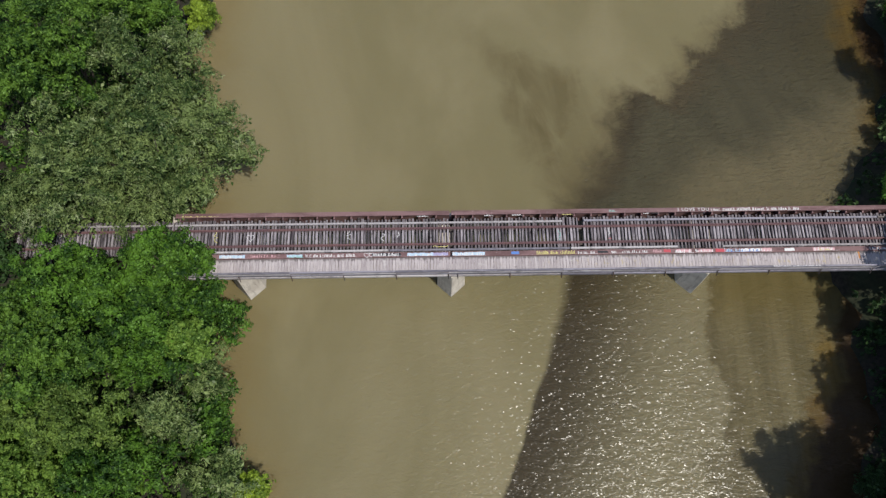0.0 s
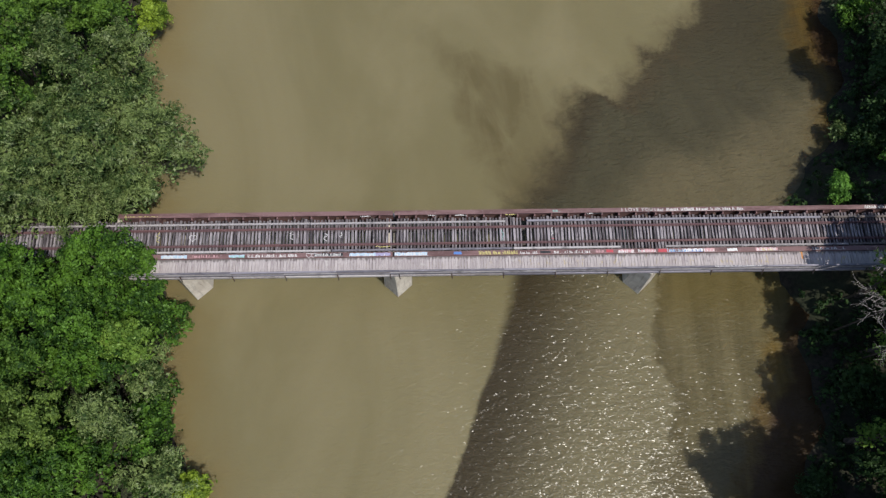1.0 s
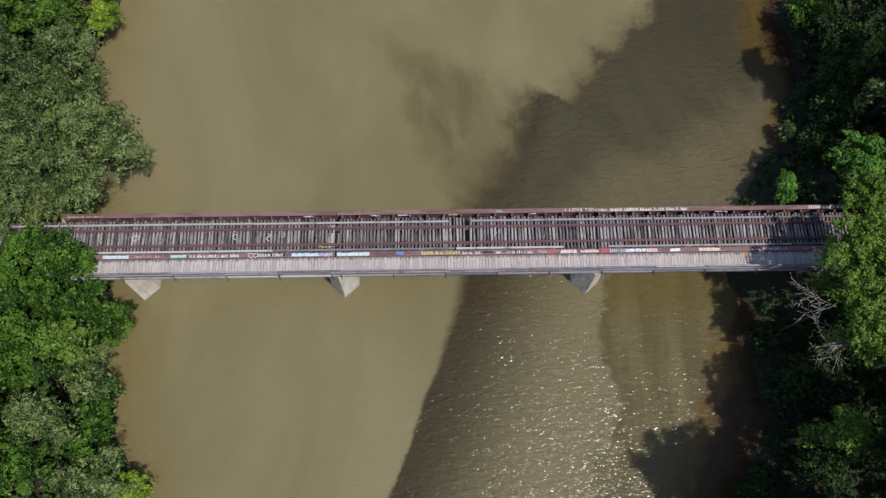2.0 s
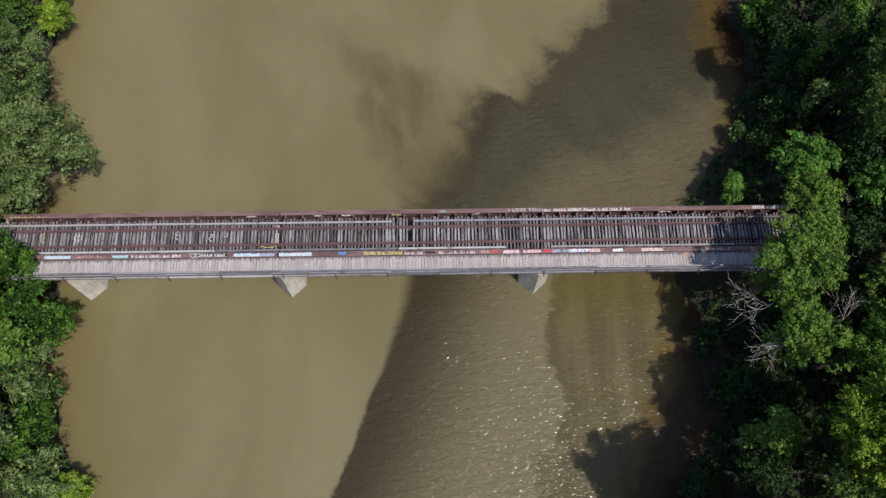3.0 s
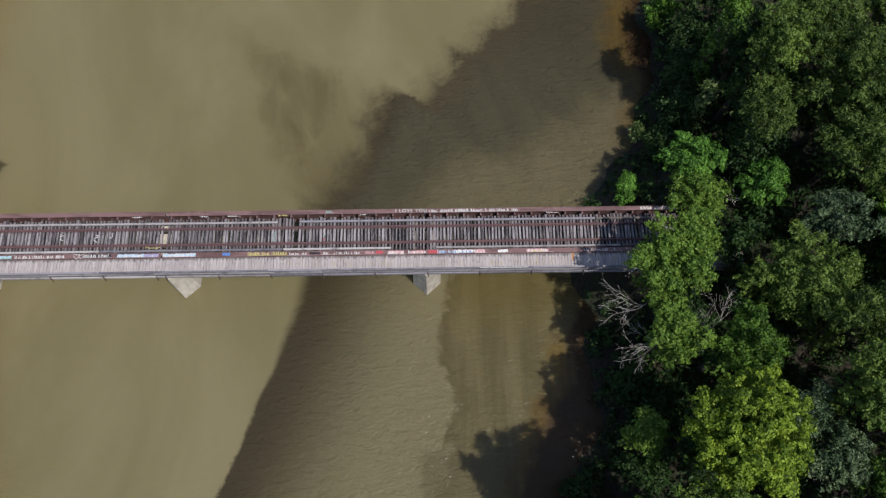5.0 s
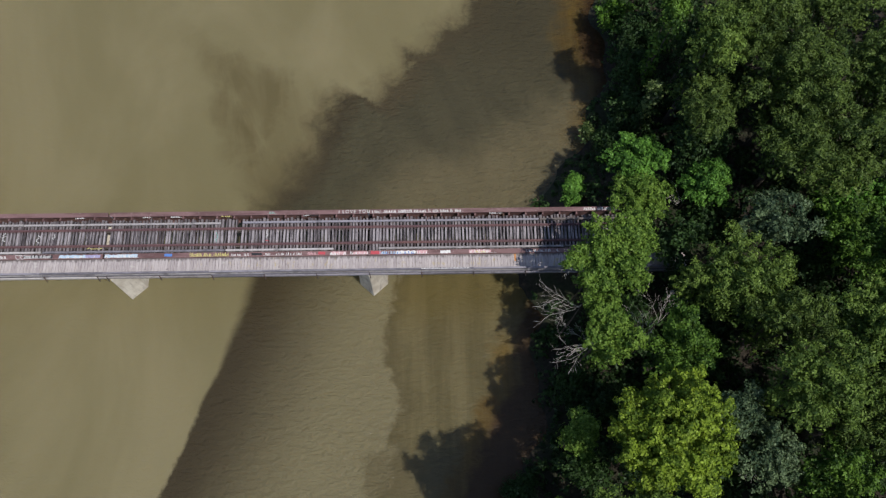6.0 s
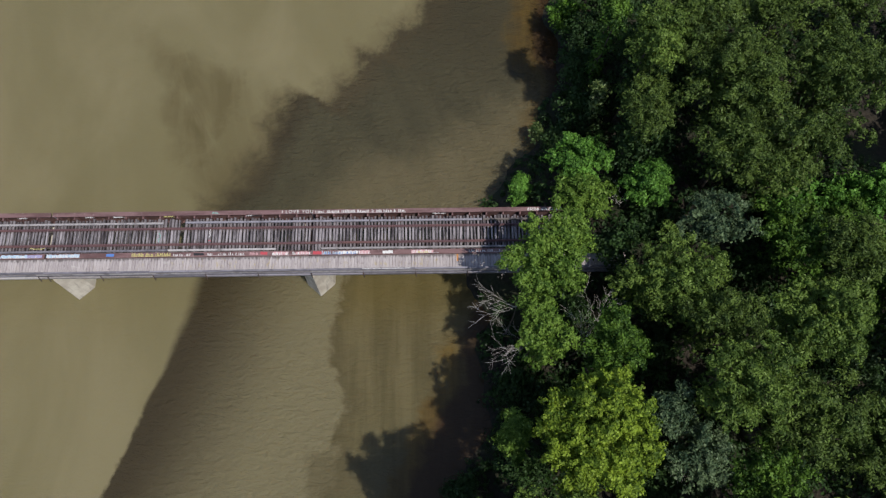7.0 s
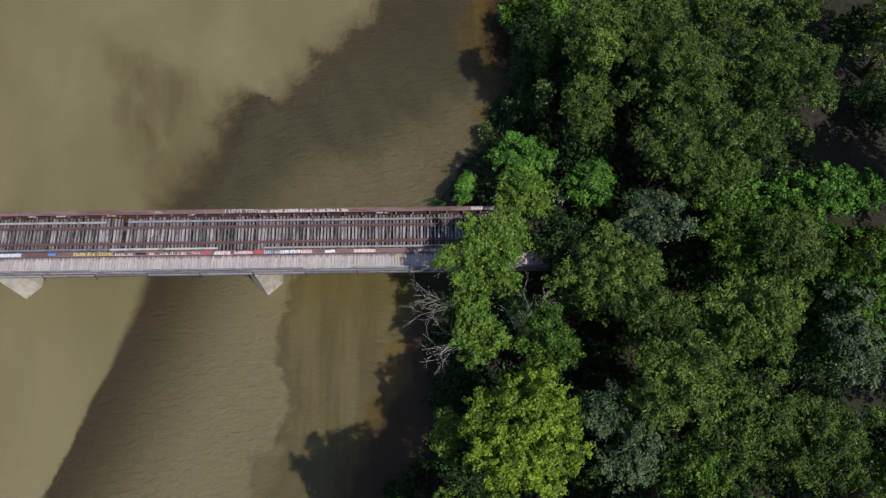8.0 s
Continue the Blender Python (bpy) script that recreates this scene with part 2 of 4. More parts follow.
    second = m.math("ADD", m.math("SUBTRACT", x, curve_of(m, y, [(-80, 8), (-21.8, 23.0), (-18.5, 24.2), (-16, 24.0), (-14.2, 24.8), (-10.6, 24.0), (-5.8, 23.8), (-2, 24.4), (80, 28)], -80, 80)), m.math("ADD", centred(0.3, 3.8), centred(0.9, 1.5, 3)))
    streak = m.noise(m.node("ShaderNodeMapping", geo, None, None, (1, 0.10, 1)).outputs[0], 0.6, 4, 0.6)
    olive = m.mix(m.ramp(streak, 0.35, 0.65), (0.094, 0.078, 0.036), (0.132, 0.111, 0.055))
    olive = m.mix(m.ramp(y, -9, -3, 0.0, 0.5), olive, (0.120, 0.092, 0.030))
    olive = m.mix(m.ramp(second, 2.2, 0.2, 0.0, 0.55), olive, (0.078, 0.063, 0.030))
    clear_south = m.mix(m.ramp(second, -0.5, 0.6), clear_south, olive)
    blot = m.math("MULTIPLY", m.ramp(m.math("ADD", line(22.6, -19.5, 1.0, 0.0), centred(0.8, 2.0)), -1.3, -0.2), m.ramp(m.math("ADD", y, centred(0.6, 3.0)), -17.3, -18.6))
    clear_south = m.mix(m.math("MULTIPLY", blot, 0.7), clear_south, (0.100, 0.083, 0.042))
    inner = m.mix(north, clear_south, clear_north)
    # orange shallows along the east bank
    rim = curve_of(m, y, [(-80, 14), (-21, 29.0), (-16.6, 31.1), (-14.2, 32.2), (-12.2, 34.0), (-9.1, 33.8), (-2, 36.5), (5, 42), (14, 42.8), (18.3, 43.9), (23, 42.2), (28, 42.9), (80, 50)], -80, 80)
    shallow = m.ramp(m.math("ADD", m.math("SUBTRACT", x, rim), m.math("ADD", centred(0.35, 3.4), centred(1.0, 1.4))), m.math("ADD", m.math("MULTIPLY", north, -2.0), m.math("MULTIPLY", south, -1.2)), 0.9)
    shallow = m.math("MULTIPLY", shallow, m.math("MAXIMUM", m.math("MULTIPLY", north, m.ramp(y, 8, 15)), m.math("MULTIPLY", south, m.ramp(y, -6, -9))))
    inner = m.mix(m.math("MULTIPLY", shallow, m.ramp(murk, 0.3, 0.65, 0.45, 0.85)), inner, m.mix(m.ramp(streak, 0.3, 0.7), (0.070, 0.042, 0.012), (0.128, 0.084, 0.022)))
    # tree shade painted into the water under the bank, as a dark red-brown
    bank_shade = m.ramp(m.math("ADD", m.math("SUBTRACT", x, rim), centred(0.5, 2.2)), 0.9, 2.6)
    inner = m.mix(m.math("MULTIPLY", bank_shade, 0.85), inner, (0.040, 0.023, 0.013))
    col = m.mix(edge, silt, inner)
    # ripples run in thin lines across the wind, strongest in the clear reach below the bridge
    rip = m.node("ShaderNodeMapping", geo, None, None, (0.6, 1.15, 1)).outputs[0]
    small = m.noise(rip, 1.5, 3, 0.6, 0.5)
    gust = m.ramp(m.noise(geo, 0.09, 3, 0.5), 0.3, 0.65, 0.75, 1.05)
    wind = m.math("MULTIPLY", gust, m.ramp(edge, 0, 1, m.ramp(y, -20, -2, 0.98, 0.74), m.ramp(y, -19, 0, 0.86, 0.68), False))
    wind = m.math("MULTIPLY", wind, m.ramp(m.math("MULTIPLY", m.ramp(second, -1.0, 1.5), south), 0, 1, 1.0, 0.66, False))
    # wavelets: small tilted facets that mirror sky and sun, each its own way
    cells = m.node("ShaderNodeTexVoronoi", m.node("ShaderNodeMapping", m.node("ShaderNodeVectorMath", geo, m.node("ShaderNodeMapping", m.node("ShaderNodeTexNoise", geo).outputs["Color"], None, None, (0.3, 0.3, 0)).outputs[0]).outputs[0], None, None, (6.2, 16.0, 1)).outputs[0])
    cells.inputs["Scale"].default_value = 1.0
    rgb = m.node("ShaderNodeSeparateColor", cells.outputs["Color"]).outputs
    tx = m.math("MULTIPLY", m.math("SUBTRACT", m.math("ADD", rgb[0], rgb[2]), 1.0), m.math("MULTIPLY", wind, 0.14))
    ty = m.math("MULTIPLY", m.math("MULTIPLY", m.math("SUBTRACT", rgb[1], 0.5), 2.0), m.math("MULTIPLY", m.math("MULTIPLY", wind, 0.33), m.math("POWER", rgb[2], 1.7)))
    facet = m.node("ShaderNodeVectorMath", m.node("ShaderNodeCombineXYZ", tx, ty, 1.0).outputs[0], operation="NORMALIZE").outputs[0]
    swell = m.bump(small, m.math("MULTIPLY", wind, 0.35), 0.25)
    m.put(swell.node.inputs["Normal"], facet)
    fine = m.noise(rip, 3.2, 2, 0.5, 0.3)
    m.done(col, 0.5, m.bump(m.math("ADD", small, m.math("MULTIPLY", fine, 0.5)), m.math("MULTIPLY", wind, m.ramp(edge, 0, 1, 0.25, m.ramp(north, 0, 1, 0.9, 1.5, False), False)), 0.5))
    m.bsdf.inputs["Specular IOR Level"].default_value = 0.0
    m.bsdf.inputs["Subsurface Weight"].default_value = 0.5
    m.bsdf.inputs["Subsurface Radius"].default_value = (1.0, 0.8, 0.5)
    m.bsdf.inputs["Subsurface Scale"].default_value = 1.2
    m.bsdf.subsurface_method = "BURLEY"
    gloss = m.tree.nodes.new("ShaderNodeBsdfGlossy")
    gloss.inputs["Roughness"].default_value = 0.22
    m.put(gloss.inputs["Normal"], swell)
    fresnel = m.tree.nodes.new("ShaderNodeFresnel")
    fresnel.inputs["IOR"].default_value = 1.33
    both = m.node("ShaderNodeMixShader", fresnel.outputs[0], m.bsdf.outputs[0], gloss.outputs[0])
    m.tree.links.new(both.outputs[0], m.out.inputs["Surface"])
    return m.mat


# the water's edge on either bank, (y, x)
BANK_LEFT = [(-80, -6), (-21, -18.5), (-12, -21.5), (-3, -22.5), (6, -25.5), (17, -27), (28, -26), (80, -18)]
BANK_RIGHT = [(-80, 20), (-21, 36.3), (-18, 37.0), (-14.3, 37.8), (-10.7, 37.7), (-6, 37.9), (-2, 39.2), (5.4, 40.7), (9, 41.7), (14, 44.2), (18.6, 46.0), (24.8, 46.8), (29, 45.6), (80, 54)]

TIE = tie_timber()
PLANK = plank_timber()
GUARD = timber("pale_guard_timber", (0.20, 0.18, 0.185), (0.50, 0.47, 0.47), (0.5, 5.0, 2.0), 0.7)
DARK_TIMBER = timber("tarred_timber", (0.05, 0.042, 0.04), (0.16, 0.135, 0.125), (0.3, 1.6, 1.6), 0.6)
RAIL_TIMBER = timber("lilac_grey_rail_timber", (0.125, 0.118, 0.140), (0.29, 0.275, 0.315), (0.3, 1.6, 1.6), 0.5)
RUST = rusty("rusty_rail_steel", (0.112, 0.058, 0.066), (0.150, 0.076, 0.076), (0.26, 0.18, 0.18))
GIRDER = rusty("faded_red_girder_paint", (0.205, 0.118, 0.118), (0.125, 0.066, 0.066), (0.37, 0.28, 0.29), 0.7)
DARK_STEEL = rusty("dark_steel", (0.05, 0.04, 0.04), (0.09, 0.05, 0.04), (0.12, 0.1, 0.09))
SPRAY = {"white": paint("white_spray_paint", (0.72, 0.71, 0.70)), "blue": paint("blue_spray_paint", (0.10, 0.22, 0.55)), "ice": paint("pale_blue_spray_paint", (0.45, 0.58, 0.70)),
         "yellow": paint("yellow_spray_paint", (0.62, 0.56, 0.20)), "pink": paint("pink_spray_paint", (0.62, 0.36, 0.38)), "red": paint("red_spray_paint", (0.50, 0.07, 0.09)),
         "teal": paint("teal_spray_paint", (0.25, 0.50, 0.45)), "lilac": paint("lilac_spray_paint", (0.36, 0.34, 0.52)), "black": paint("black_spray_paint", (0.02, 0.02, 0.025)), "orange": paint("rust_orange_stain", (0.52, 0.22, 0.06))}
CONCRETE = concrete_mat()
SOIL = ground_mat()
WATER = water_mat()
BARK = bark_mat("grey_brown_bark", (0.035, 0.027, 0.021), (0.13, 0.105, 0.085))
DEAD = bark_mat("bleached_dead_wood", (0.36, 0.33, 0.31), (0.66, 0.62, 0.58))
LEAVES = {
    "willow": leaf_mat("silver_willow_leaves", (0.024, 0.055, 0.012), (0.215, 0.288, 0.094), 0.5, 0.55, 0.42),
    "vivid": leaf_mat("vivid_green_leaves", (0.009, 0.034, 0.004), (0.103, 0.218, 0.023), 0.5),
    "mid": leaf_mat("mid_green_leaves", (0.014, 0.044, 0.006), (0.118, 0.223, 0.028), 0.5),
    "olive": leaf_mat("olive_green_leaves", (0.042, 0.080, 0.014), (0.172, 0.262, 0.049), 0.5),
    "lime": leaf_mat("yellow_green_leaves", (0.056, 0.104, 0.011), (0.267, 0.376, 0.037), 0.5),
    "bright": leaf_mat("bright_green_leaves", (0.030, 0.090, 0.012), (0.147, 0.322, 0.049), 0.5),
    "deep": leaf_mat("deep_olive_leaves", (0.028, 0.054, 0.011), (0.122, 0.187, 0.037), 0.5),
    "fresh": leaf_mat("fresh_green_leaves", (0.046, 0.102, 0.013), (0.187, 0.305, 0.049), 0.5),
    "blue": leaf_mat("blue_green_leaves", (0.026, 0.056, 0.030), (0.150, 0.218, 0.105), 0.5),
    # the woods' shade is put into this leaf colour
    "dark": leaf_mat("shade_dark_leaves", (0.013, 0.033, 0.009), (0.042, 0.088, 0.022), 0.5),
}




# ---- mesh helpers ----
def mesh_of(name, bm, material, smooth=False):
    me = bpy.data.meshes.new(name)
    bm.to_mesh(me)
    bm.free()
    for mat in material if isinstance(material, (list, tuple)) else (material,):
        me.materials.append(mat)
    if smooth:
        me.polygons.foreach_set("use_smooth", [True] * len(me.polygons))
    return me


def part(name, data, material=None, parent=None, label="", m=None):
    """Links a bmesh or a mesh as one object under a thing or a part."""
    if isinstance(data, bmesh.types.BMesh):
        data = mesh_of(name, data, material)
    ob = new(name, data)
    if parent is not None:
        ob.parent = parent
    if m is not None:
        ob.matrix_basis = m
    return tagged(ob, label)


def thing(name, label, category, m=None, group="", kind=""):
    ob = new(name)
    if m is not None:
        ob.matrix_basis = m
    return tagged(ob, label, category, group, kind)


def box(bm, x0, x1, y0, y1, z0, z1, bevel=0.0):
    vs = [bm.verts.new((x, y, z)) for x in (x0, x1) for y in (y0, y1) for z in (z0, z1)]
    fs = [bm.faces.new([vs[i] for i in q]) for q in ((0, 1, 3, 2), (4, 6, 7, 5), (0, 4, 5, 1), (2, 3, 7, 6), (0, 2, 6, 4), (1, 5, 7, 3))]
    if bevel:
        bmesh.ops.bevel(bm, geom=list({e for f in fs for e in f.edges}), offset=bevel, segments=1, affect="EDGES")
    return bm


def boxes(*rows, bevel=0.0):
    bm = bmesh.new()
    for r in rows:
        box(bm, *r, bevel=bevel)
    return bm


def tube(bm, pts, radii, sides=6):
    """A tapering tube along points."""
    rings = []
    for i, (p, r) in enumerate(zip(pts, radii)):
        a, b = pts[max(i - 1, 0)], pts[min(i + 1, len(pts) - 1)]
        q = (Vector(b) - Vector(a)).to_track_quat("Z", "Y")
        rings.append([bm.verts.new(Vector(p) + q @ Vector((r * math.cos(k * math.tau / sides), r * math.sin(k * math.tau / sides), 0))) for k in range(sides)])
    for a, b in zip(rings, rings[1:]):
        for k in range(sides):
            bm.faces.new((a[k], a[(k + 1) % sides], b[(k + 1) % sides], b[k]))
    bm.faces.new(rings[-1])
    bm.faces.new(rings[0][::-1])


# ---- the ground: one sheet with the river's bed, both banks and the railway's embankment ----
def along(points, y):
    ys, xs = [p[0] for p in points], [p[1] for p in points]
    return np.interp(y, ys, xs)


def ground_height(x, y):
    """Height over the water at places given as arrays."""
    x, y = np.asarray(x, float), np.asarray(y, float)
    wob = 0.8 * np.sin(x * 0.37 + y * 0.61) + 0.6 * np.sin(y * 1.13 - x * 0.21)
    d = np.maximum(along(BANK_LEFT, y) - x, x - along(BANK_RIGHT, y)) + wob * 0.7
    h = np.where(d > 0, 2.3 * (1 - np.exp(-np.maximum(d, 0) / 4.0)), np.maximum(d * 0.35, -2.5))
    h = h + np.where(d > 0, 0.25 * np.sin(x * 0.5 + 1.3) * np.sin(y * 0.43), 0) * np.clip(d / 4, 0, 1)
    out = np.maximum(-37.6 - x, x - 45.6)
    bankment = 6.5 + np.minimum(out, 0) * 0.7 - np.maximum(np.abs(y) - 3.2, 0) * 0.62
    return np.maximum(h, np.minimum(bankment, 6.5) + 0.15 * np.sin(x * 1.3) * np.sin(y * 1.7))


def grid_axis(lo, hi, step, far):
    near = np.arange(lo, hi + step / 2, step)
    grow = np.array([4, 10, 22, 45, 90, 180, 400, 900, far], float)
    return np.concatenate([lo - grow[::-1], near, hi + grow])


def build_ground():
    xs, ys = grid_axis(-80, 105, 1.0, 2000), grid_axis(-60, 60, 1.0, 2000)
    gx, gy = np.meshgrid(xs, ys, indexing="ij")
    gz = ground_height(gx, gy)
    n, k = gx.shape
    verts = np.stack([gx, gy, gz], -1).reshape(-1, 3)
    idx = np.arange(n * k).reshape(n, k)
    faces = np.stack([idx[:-1, :-1], idx[1:, :-1], idx[1:, 1:], idx[:-1, 1:]], -1).reshape(-1, 4)
    me = bpy.data.meshes.new("ground")
    me.from_pydata(verts.tolist(), [], faces.tolist())
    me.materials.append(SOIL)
    me.polygons.foreach_set("use_smooth", [True] * len(me.polygons))
    tagged(new("ground", me), "dark leaf-littered river banks with a railway embankment", "ground", kind="structure")


def build_water():
    bm = bmesh.new()
    q = [bm.verts.new(p) for p in ((-400, -2200, 0), (400, -2200, 0), (400, 2200, 0), (-400, 2200, 0))]
    bm.faces.new(q)
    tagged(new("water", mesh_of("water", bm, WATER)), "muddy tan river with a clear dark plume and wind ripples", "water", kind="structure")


build_ground()
build_water()

# ---- the bridge ----
DECK = 6.67
TIE_LEFT, TIE_RIGHT, STEP = -37.7, 45.4, 0.30
SPANS = [(-24.1, -0.16), (-0.02, 22.5), (22.6, 44.85)]
POSTS = [-22.7, -18.2, -13.76, -9.3, -4.83, -0.36, 0.42, 4.9, 9.33, 13.78, 18.24, 22.75, 27.2, 31.65, 36.1, 40.6, 45.05, 49.5]


def girder_mesh(x0, x1, half):
    """A riveted plate girder: web, top and bottom flange, cover plate, angles."""
    bm = bmesh.new()
    box(bm, x0, x1, -0.012, 0.012, -1.75, -0.02)
    box(bm, x0, x1, -half, half, -0.02, 0.02)
    box(bm, x0 + 1.2, x1 - 1.2, -half + 0.015, half - 0.015, 0.02, 0.042)
    box(bm, x0, x1, -half, half, -1.79, -1.75)
    box(bm, x0, x1, -0.1, 0.1, -0.14, -0.021)
    return bm


def build_bridge():
    bridge = thing("railway_bridge", "disused rusty plate girder railway bridge with weathered timber deck", "bridge")
    # girders; brackets stiffen the upstream one from within
    stiff_bm = bmesh.new()
    v = [stiff_bm.verts.new((x, y, z)) for x in (-0.02, 0.02) for y, z in ((-0.013, -0.022), (-0.19, -0.022), (-0.40, -0.15), (-0.40, -1.5), (-0.013, -1.6))]
    stiff_bm.faces.new(v[:5])
    stiff_bm.faces.new(v[5:][::-1])
    for k in range(5):
        stiff_bm.faces.new((v[k], v[k + 5], v[(k + 1) % 5 + 5], v[(k + 1) % 5]))
    box(stiff_bm, -0.09, 0.09, -0.41, -0.38, -1.5, -0.10)
    box(stiff_bm, -0.06, 0.06, -0.38, -0.19, -0.14, -0.11)
    stiff = mesh_of("stiffener", stiff_bm, GIRDER)
    for y, z, half in ((2.085, 6.86, 0.205), (-1.705, 6.80, 0.22)):
        for x0, x1 in SPANS:
            g = part("girder", girder_mesh(x0, x1, half), GIRDER, bridge, "faded red plate girder with rust blotches", pose(0, y, z))
            if y > 0:
                for k in range(int((x1 - x0 - 0.6) / 1.49) + 1):
                    part("stiffener", stiff, None, g, m=pose(x0 + 0.4 + k * 1.49, 0, 0))
    cross = mesh_of("floor_beam", boxes((-0.12, 0.12, -1.7, 2.05, -0.02, 0.02), (-0.012, 0.012, -1.7, 2.05, -0.7, -0.02), (-0.12, 0.12, -1.7, 2.05, -0.74, -0.7)), DARK_STEEL)
    for k in range(23):
        part("floor_beam", cross, None, bridge, m=pose(-23.4 + k * 3.05, 0, 6.05))
    for y in (0.73, -0.73):
        part("stringer", boxes((-37.4, 45.5, y - 0.14, y + 0.14, 5.98, 6.41)), DARK_TIMBER, bridge)
    for y in (0.73, -0.73):
        bm = boxes((-37.9, 46.2, y - 0.045, y + 0.045, DECK + 0.12, DECK + 0.165), (-37.9, 46.2, y - 0.009, y + 0.009, DECK + 0.03, DECK + 0.12), (-37.9, 46.2, y - 0.10, y + 0.10, DECK + 0.004, DECK + 0.03))
        part("rail", bm, RUST, bridge, "brown rusted steel rail")
    # guard timbers, in lengths, with some gone
    for x0, x1, y, mat in ((-37.5, -24.2, 1.23, GUARD), (-24.1, -7.4, 1.23, GUARD), (-7.35, 9.7, 1.21, GUARD), (11.6, 27.6, 1.25, RAIL_TIMBER), (27.7, 37.5, 1.23, RAIL_TIMBER), (37.6, 45, 1.23, DARK_TIMBER),
                           (-22.4, -5.5, -1.29, GUARD), (-5.4, 10.2, -1.29, RAIL_TIMBER), (10.3, 19.6, -1.29, GUARD), (23.5, 39.5, -1.29, GUARD), (39.6, 45, -1.29, DARK_TIMBER)):
        part("guard_timber", boxes((x0, x1, y - 0.085, y + 0.085, DECK + 0.004, DECK + 0.16), bevel=0.012), mat, bridge, "long squared guard timber")
    # the footway's railing: boards on steel posts, and the outer beam
    part("kerb_timber", boxes((-21.2, 50.3, -3.40, -3.32, 6.765, 6.85), bevel=0.01), DARK_TIMBER, bridge)
    for x0, x1 in zip(POSTS, POSTS[1:]):
        x1 -= 0.015
        part("hand_rail", boxes((x0, x1, -3.55, -3.40, 7.70, 7.745), bevel=0.008), RAIL_TIMBER, bridge, "lilac-grey plank hand rail")
        for z0, z1, mat in ((7.47, 7.66, RAIL_TIMBER), (7.16, 7.34, GUARD), (6.86, 7.05, RAIL_TIMBER)):
            part("rail_board", boxes((x0, x1, -3.535, -3.50, z0, z1)), mat, bridge)
        part("outer_beam", boxes((x0, x1, -3.62, -3.50, 6.40, 6.70), bevel=0.01), GUARD if x0 < 8 else RAIL_TIMBER, bridge, "pale grey outer beam")
    post = bmesh.new()
    box(post, -0.04, 0.04, -3.50, -3.44, 6.2, 7.70)
    tube(post, [(0.0, -3.56, 6.95), (0.05, -3.80, 6.28)], [0.04, 0.04], 6)
    box(post, -0.05, 0.05, -3.60, -1.95, 6.22, 6.34)
    post = mesh_of("railing_post", post, DARK_STEEL)
    for x in POSTS:
        part("railing_post", post, None, bridge, "dark steel post with a raking stay", pose(x, 0, 0))
    for y in (-2.3, -3.0):
        part("footway_stringer", boxes((-21.2, 50.3, y - 0.08, y + 0.08, 6.35, 6.70)), DARK_TIMBER, bridge)
    return bridge


BRIDGE = build_bridge()


def pier(x, label):
    """A concrete river pier with a slight batter and a pointed nose."""
    bm = bmesh.new()
    rings = []
    for z, w, north, shoulder, tip in ((-2.6, 1.38, 3.2, -2.72, -3.90), (0.0, 1.30, 3.05, -2.56, -3.74), (5.02, 1.12, 2.8, -2.3, -3.34)):
        rings.append([bm.verts.new(p) for p in ((-w, north, z), (-w, shoulder, z), (0, tip, z), (w, shoulder, z), (w, north, z), (0, north + 0.02, z))])
    for a, b in zip(rings, rings[1:]):
        for k in range(6):
            bm.faces.new((a[k], a[(k + 1) % 6], b[(k + 1) % 6], b[k]))
    bm.faces.new(rings[-1])
    bm.faces.new(rings[0][::-1])
    bmesh.ops.bevel(bm, geom=[e for e in bm.edges if not (abs(e.verts[0].co.z) < 0.01 and abs(e.verts[1].co.z) < 0.01)], offset=0.05, segments=2, affect="EDGES")
    ob = thing("bridge_pier", label, "pier", pose(x, 0, 0), "piers of the bridge")
    part("shaft", bm, CONCRETE, ob)
    part("bearing_block", boxes((-0.45, 0.45, -2.05, -1.4, 5.0, 5.13), bevel=0.02), DARK_STEEL, ob)
    part("bearing_block", boxes((-0.45, 0.45, 1.75, 2.4, 5.0, 5.23), bevel=0.02), DARK_STEEL, ob)
    return ob


pier(-18.75, "pale concrete pier with a pointed nose at the bank")
pier(0.0, "pale concrete pier with a pointed nose in muddy water")
pier(22.6, "stained concrete pier with a pointed nose in clear water")


def abutment(x0, x1, label):
    ob = thing("bridge_abutment", label, "abutment", pose(0, 0, 0))
    part("wall", boxes((x0, x1, -3.0, 3.0, 0.5, 5.05), bevel=0.06), CONCRETE, ob)
    return ob


abutment(-25.0, -23.4, "concrete bridge abutment beneath the trestle's end")
abutment(44.5, 45.9, "concrete bridge abutment in the shade of trees")


def trestle_bent(x):
    """A timber bent of four piles with a cap."""
    g = float(ground_height(x, 0.0))
    ob = thing("trestle_bent", "dark timber trestle bent of piles under the track", "trestle", pose(x, 0, g), "trestle bents")
    for y in (-1.5, -0.5, 0.5, 1.5):
        bm = bmesh.new()
        tube(bm, [(0, y * 1.15, -0.6), (0, y, 5.7 - g)], [0.17, 0.15], 8)
        part("pile", bm, DARK_TIMBER, ob)
    part("cap", boxes((-0.16, 0.16, -1.9, 1.9, 5.7 - g, 5.98 - g)), DARK_TIMBER, ob)


for x in (-28.0, -31.5, -34.9):
    trestle_bent(x)


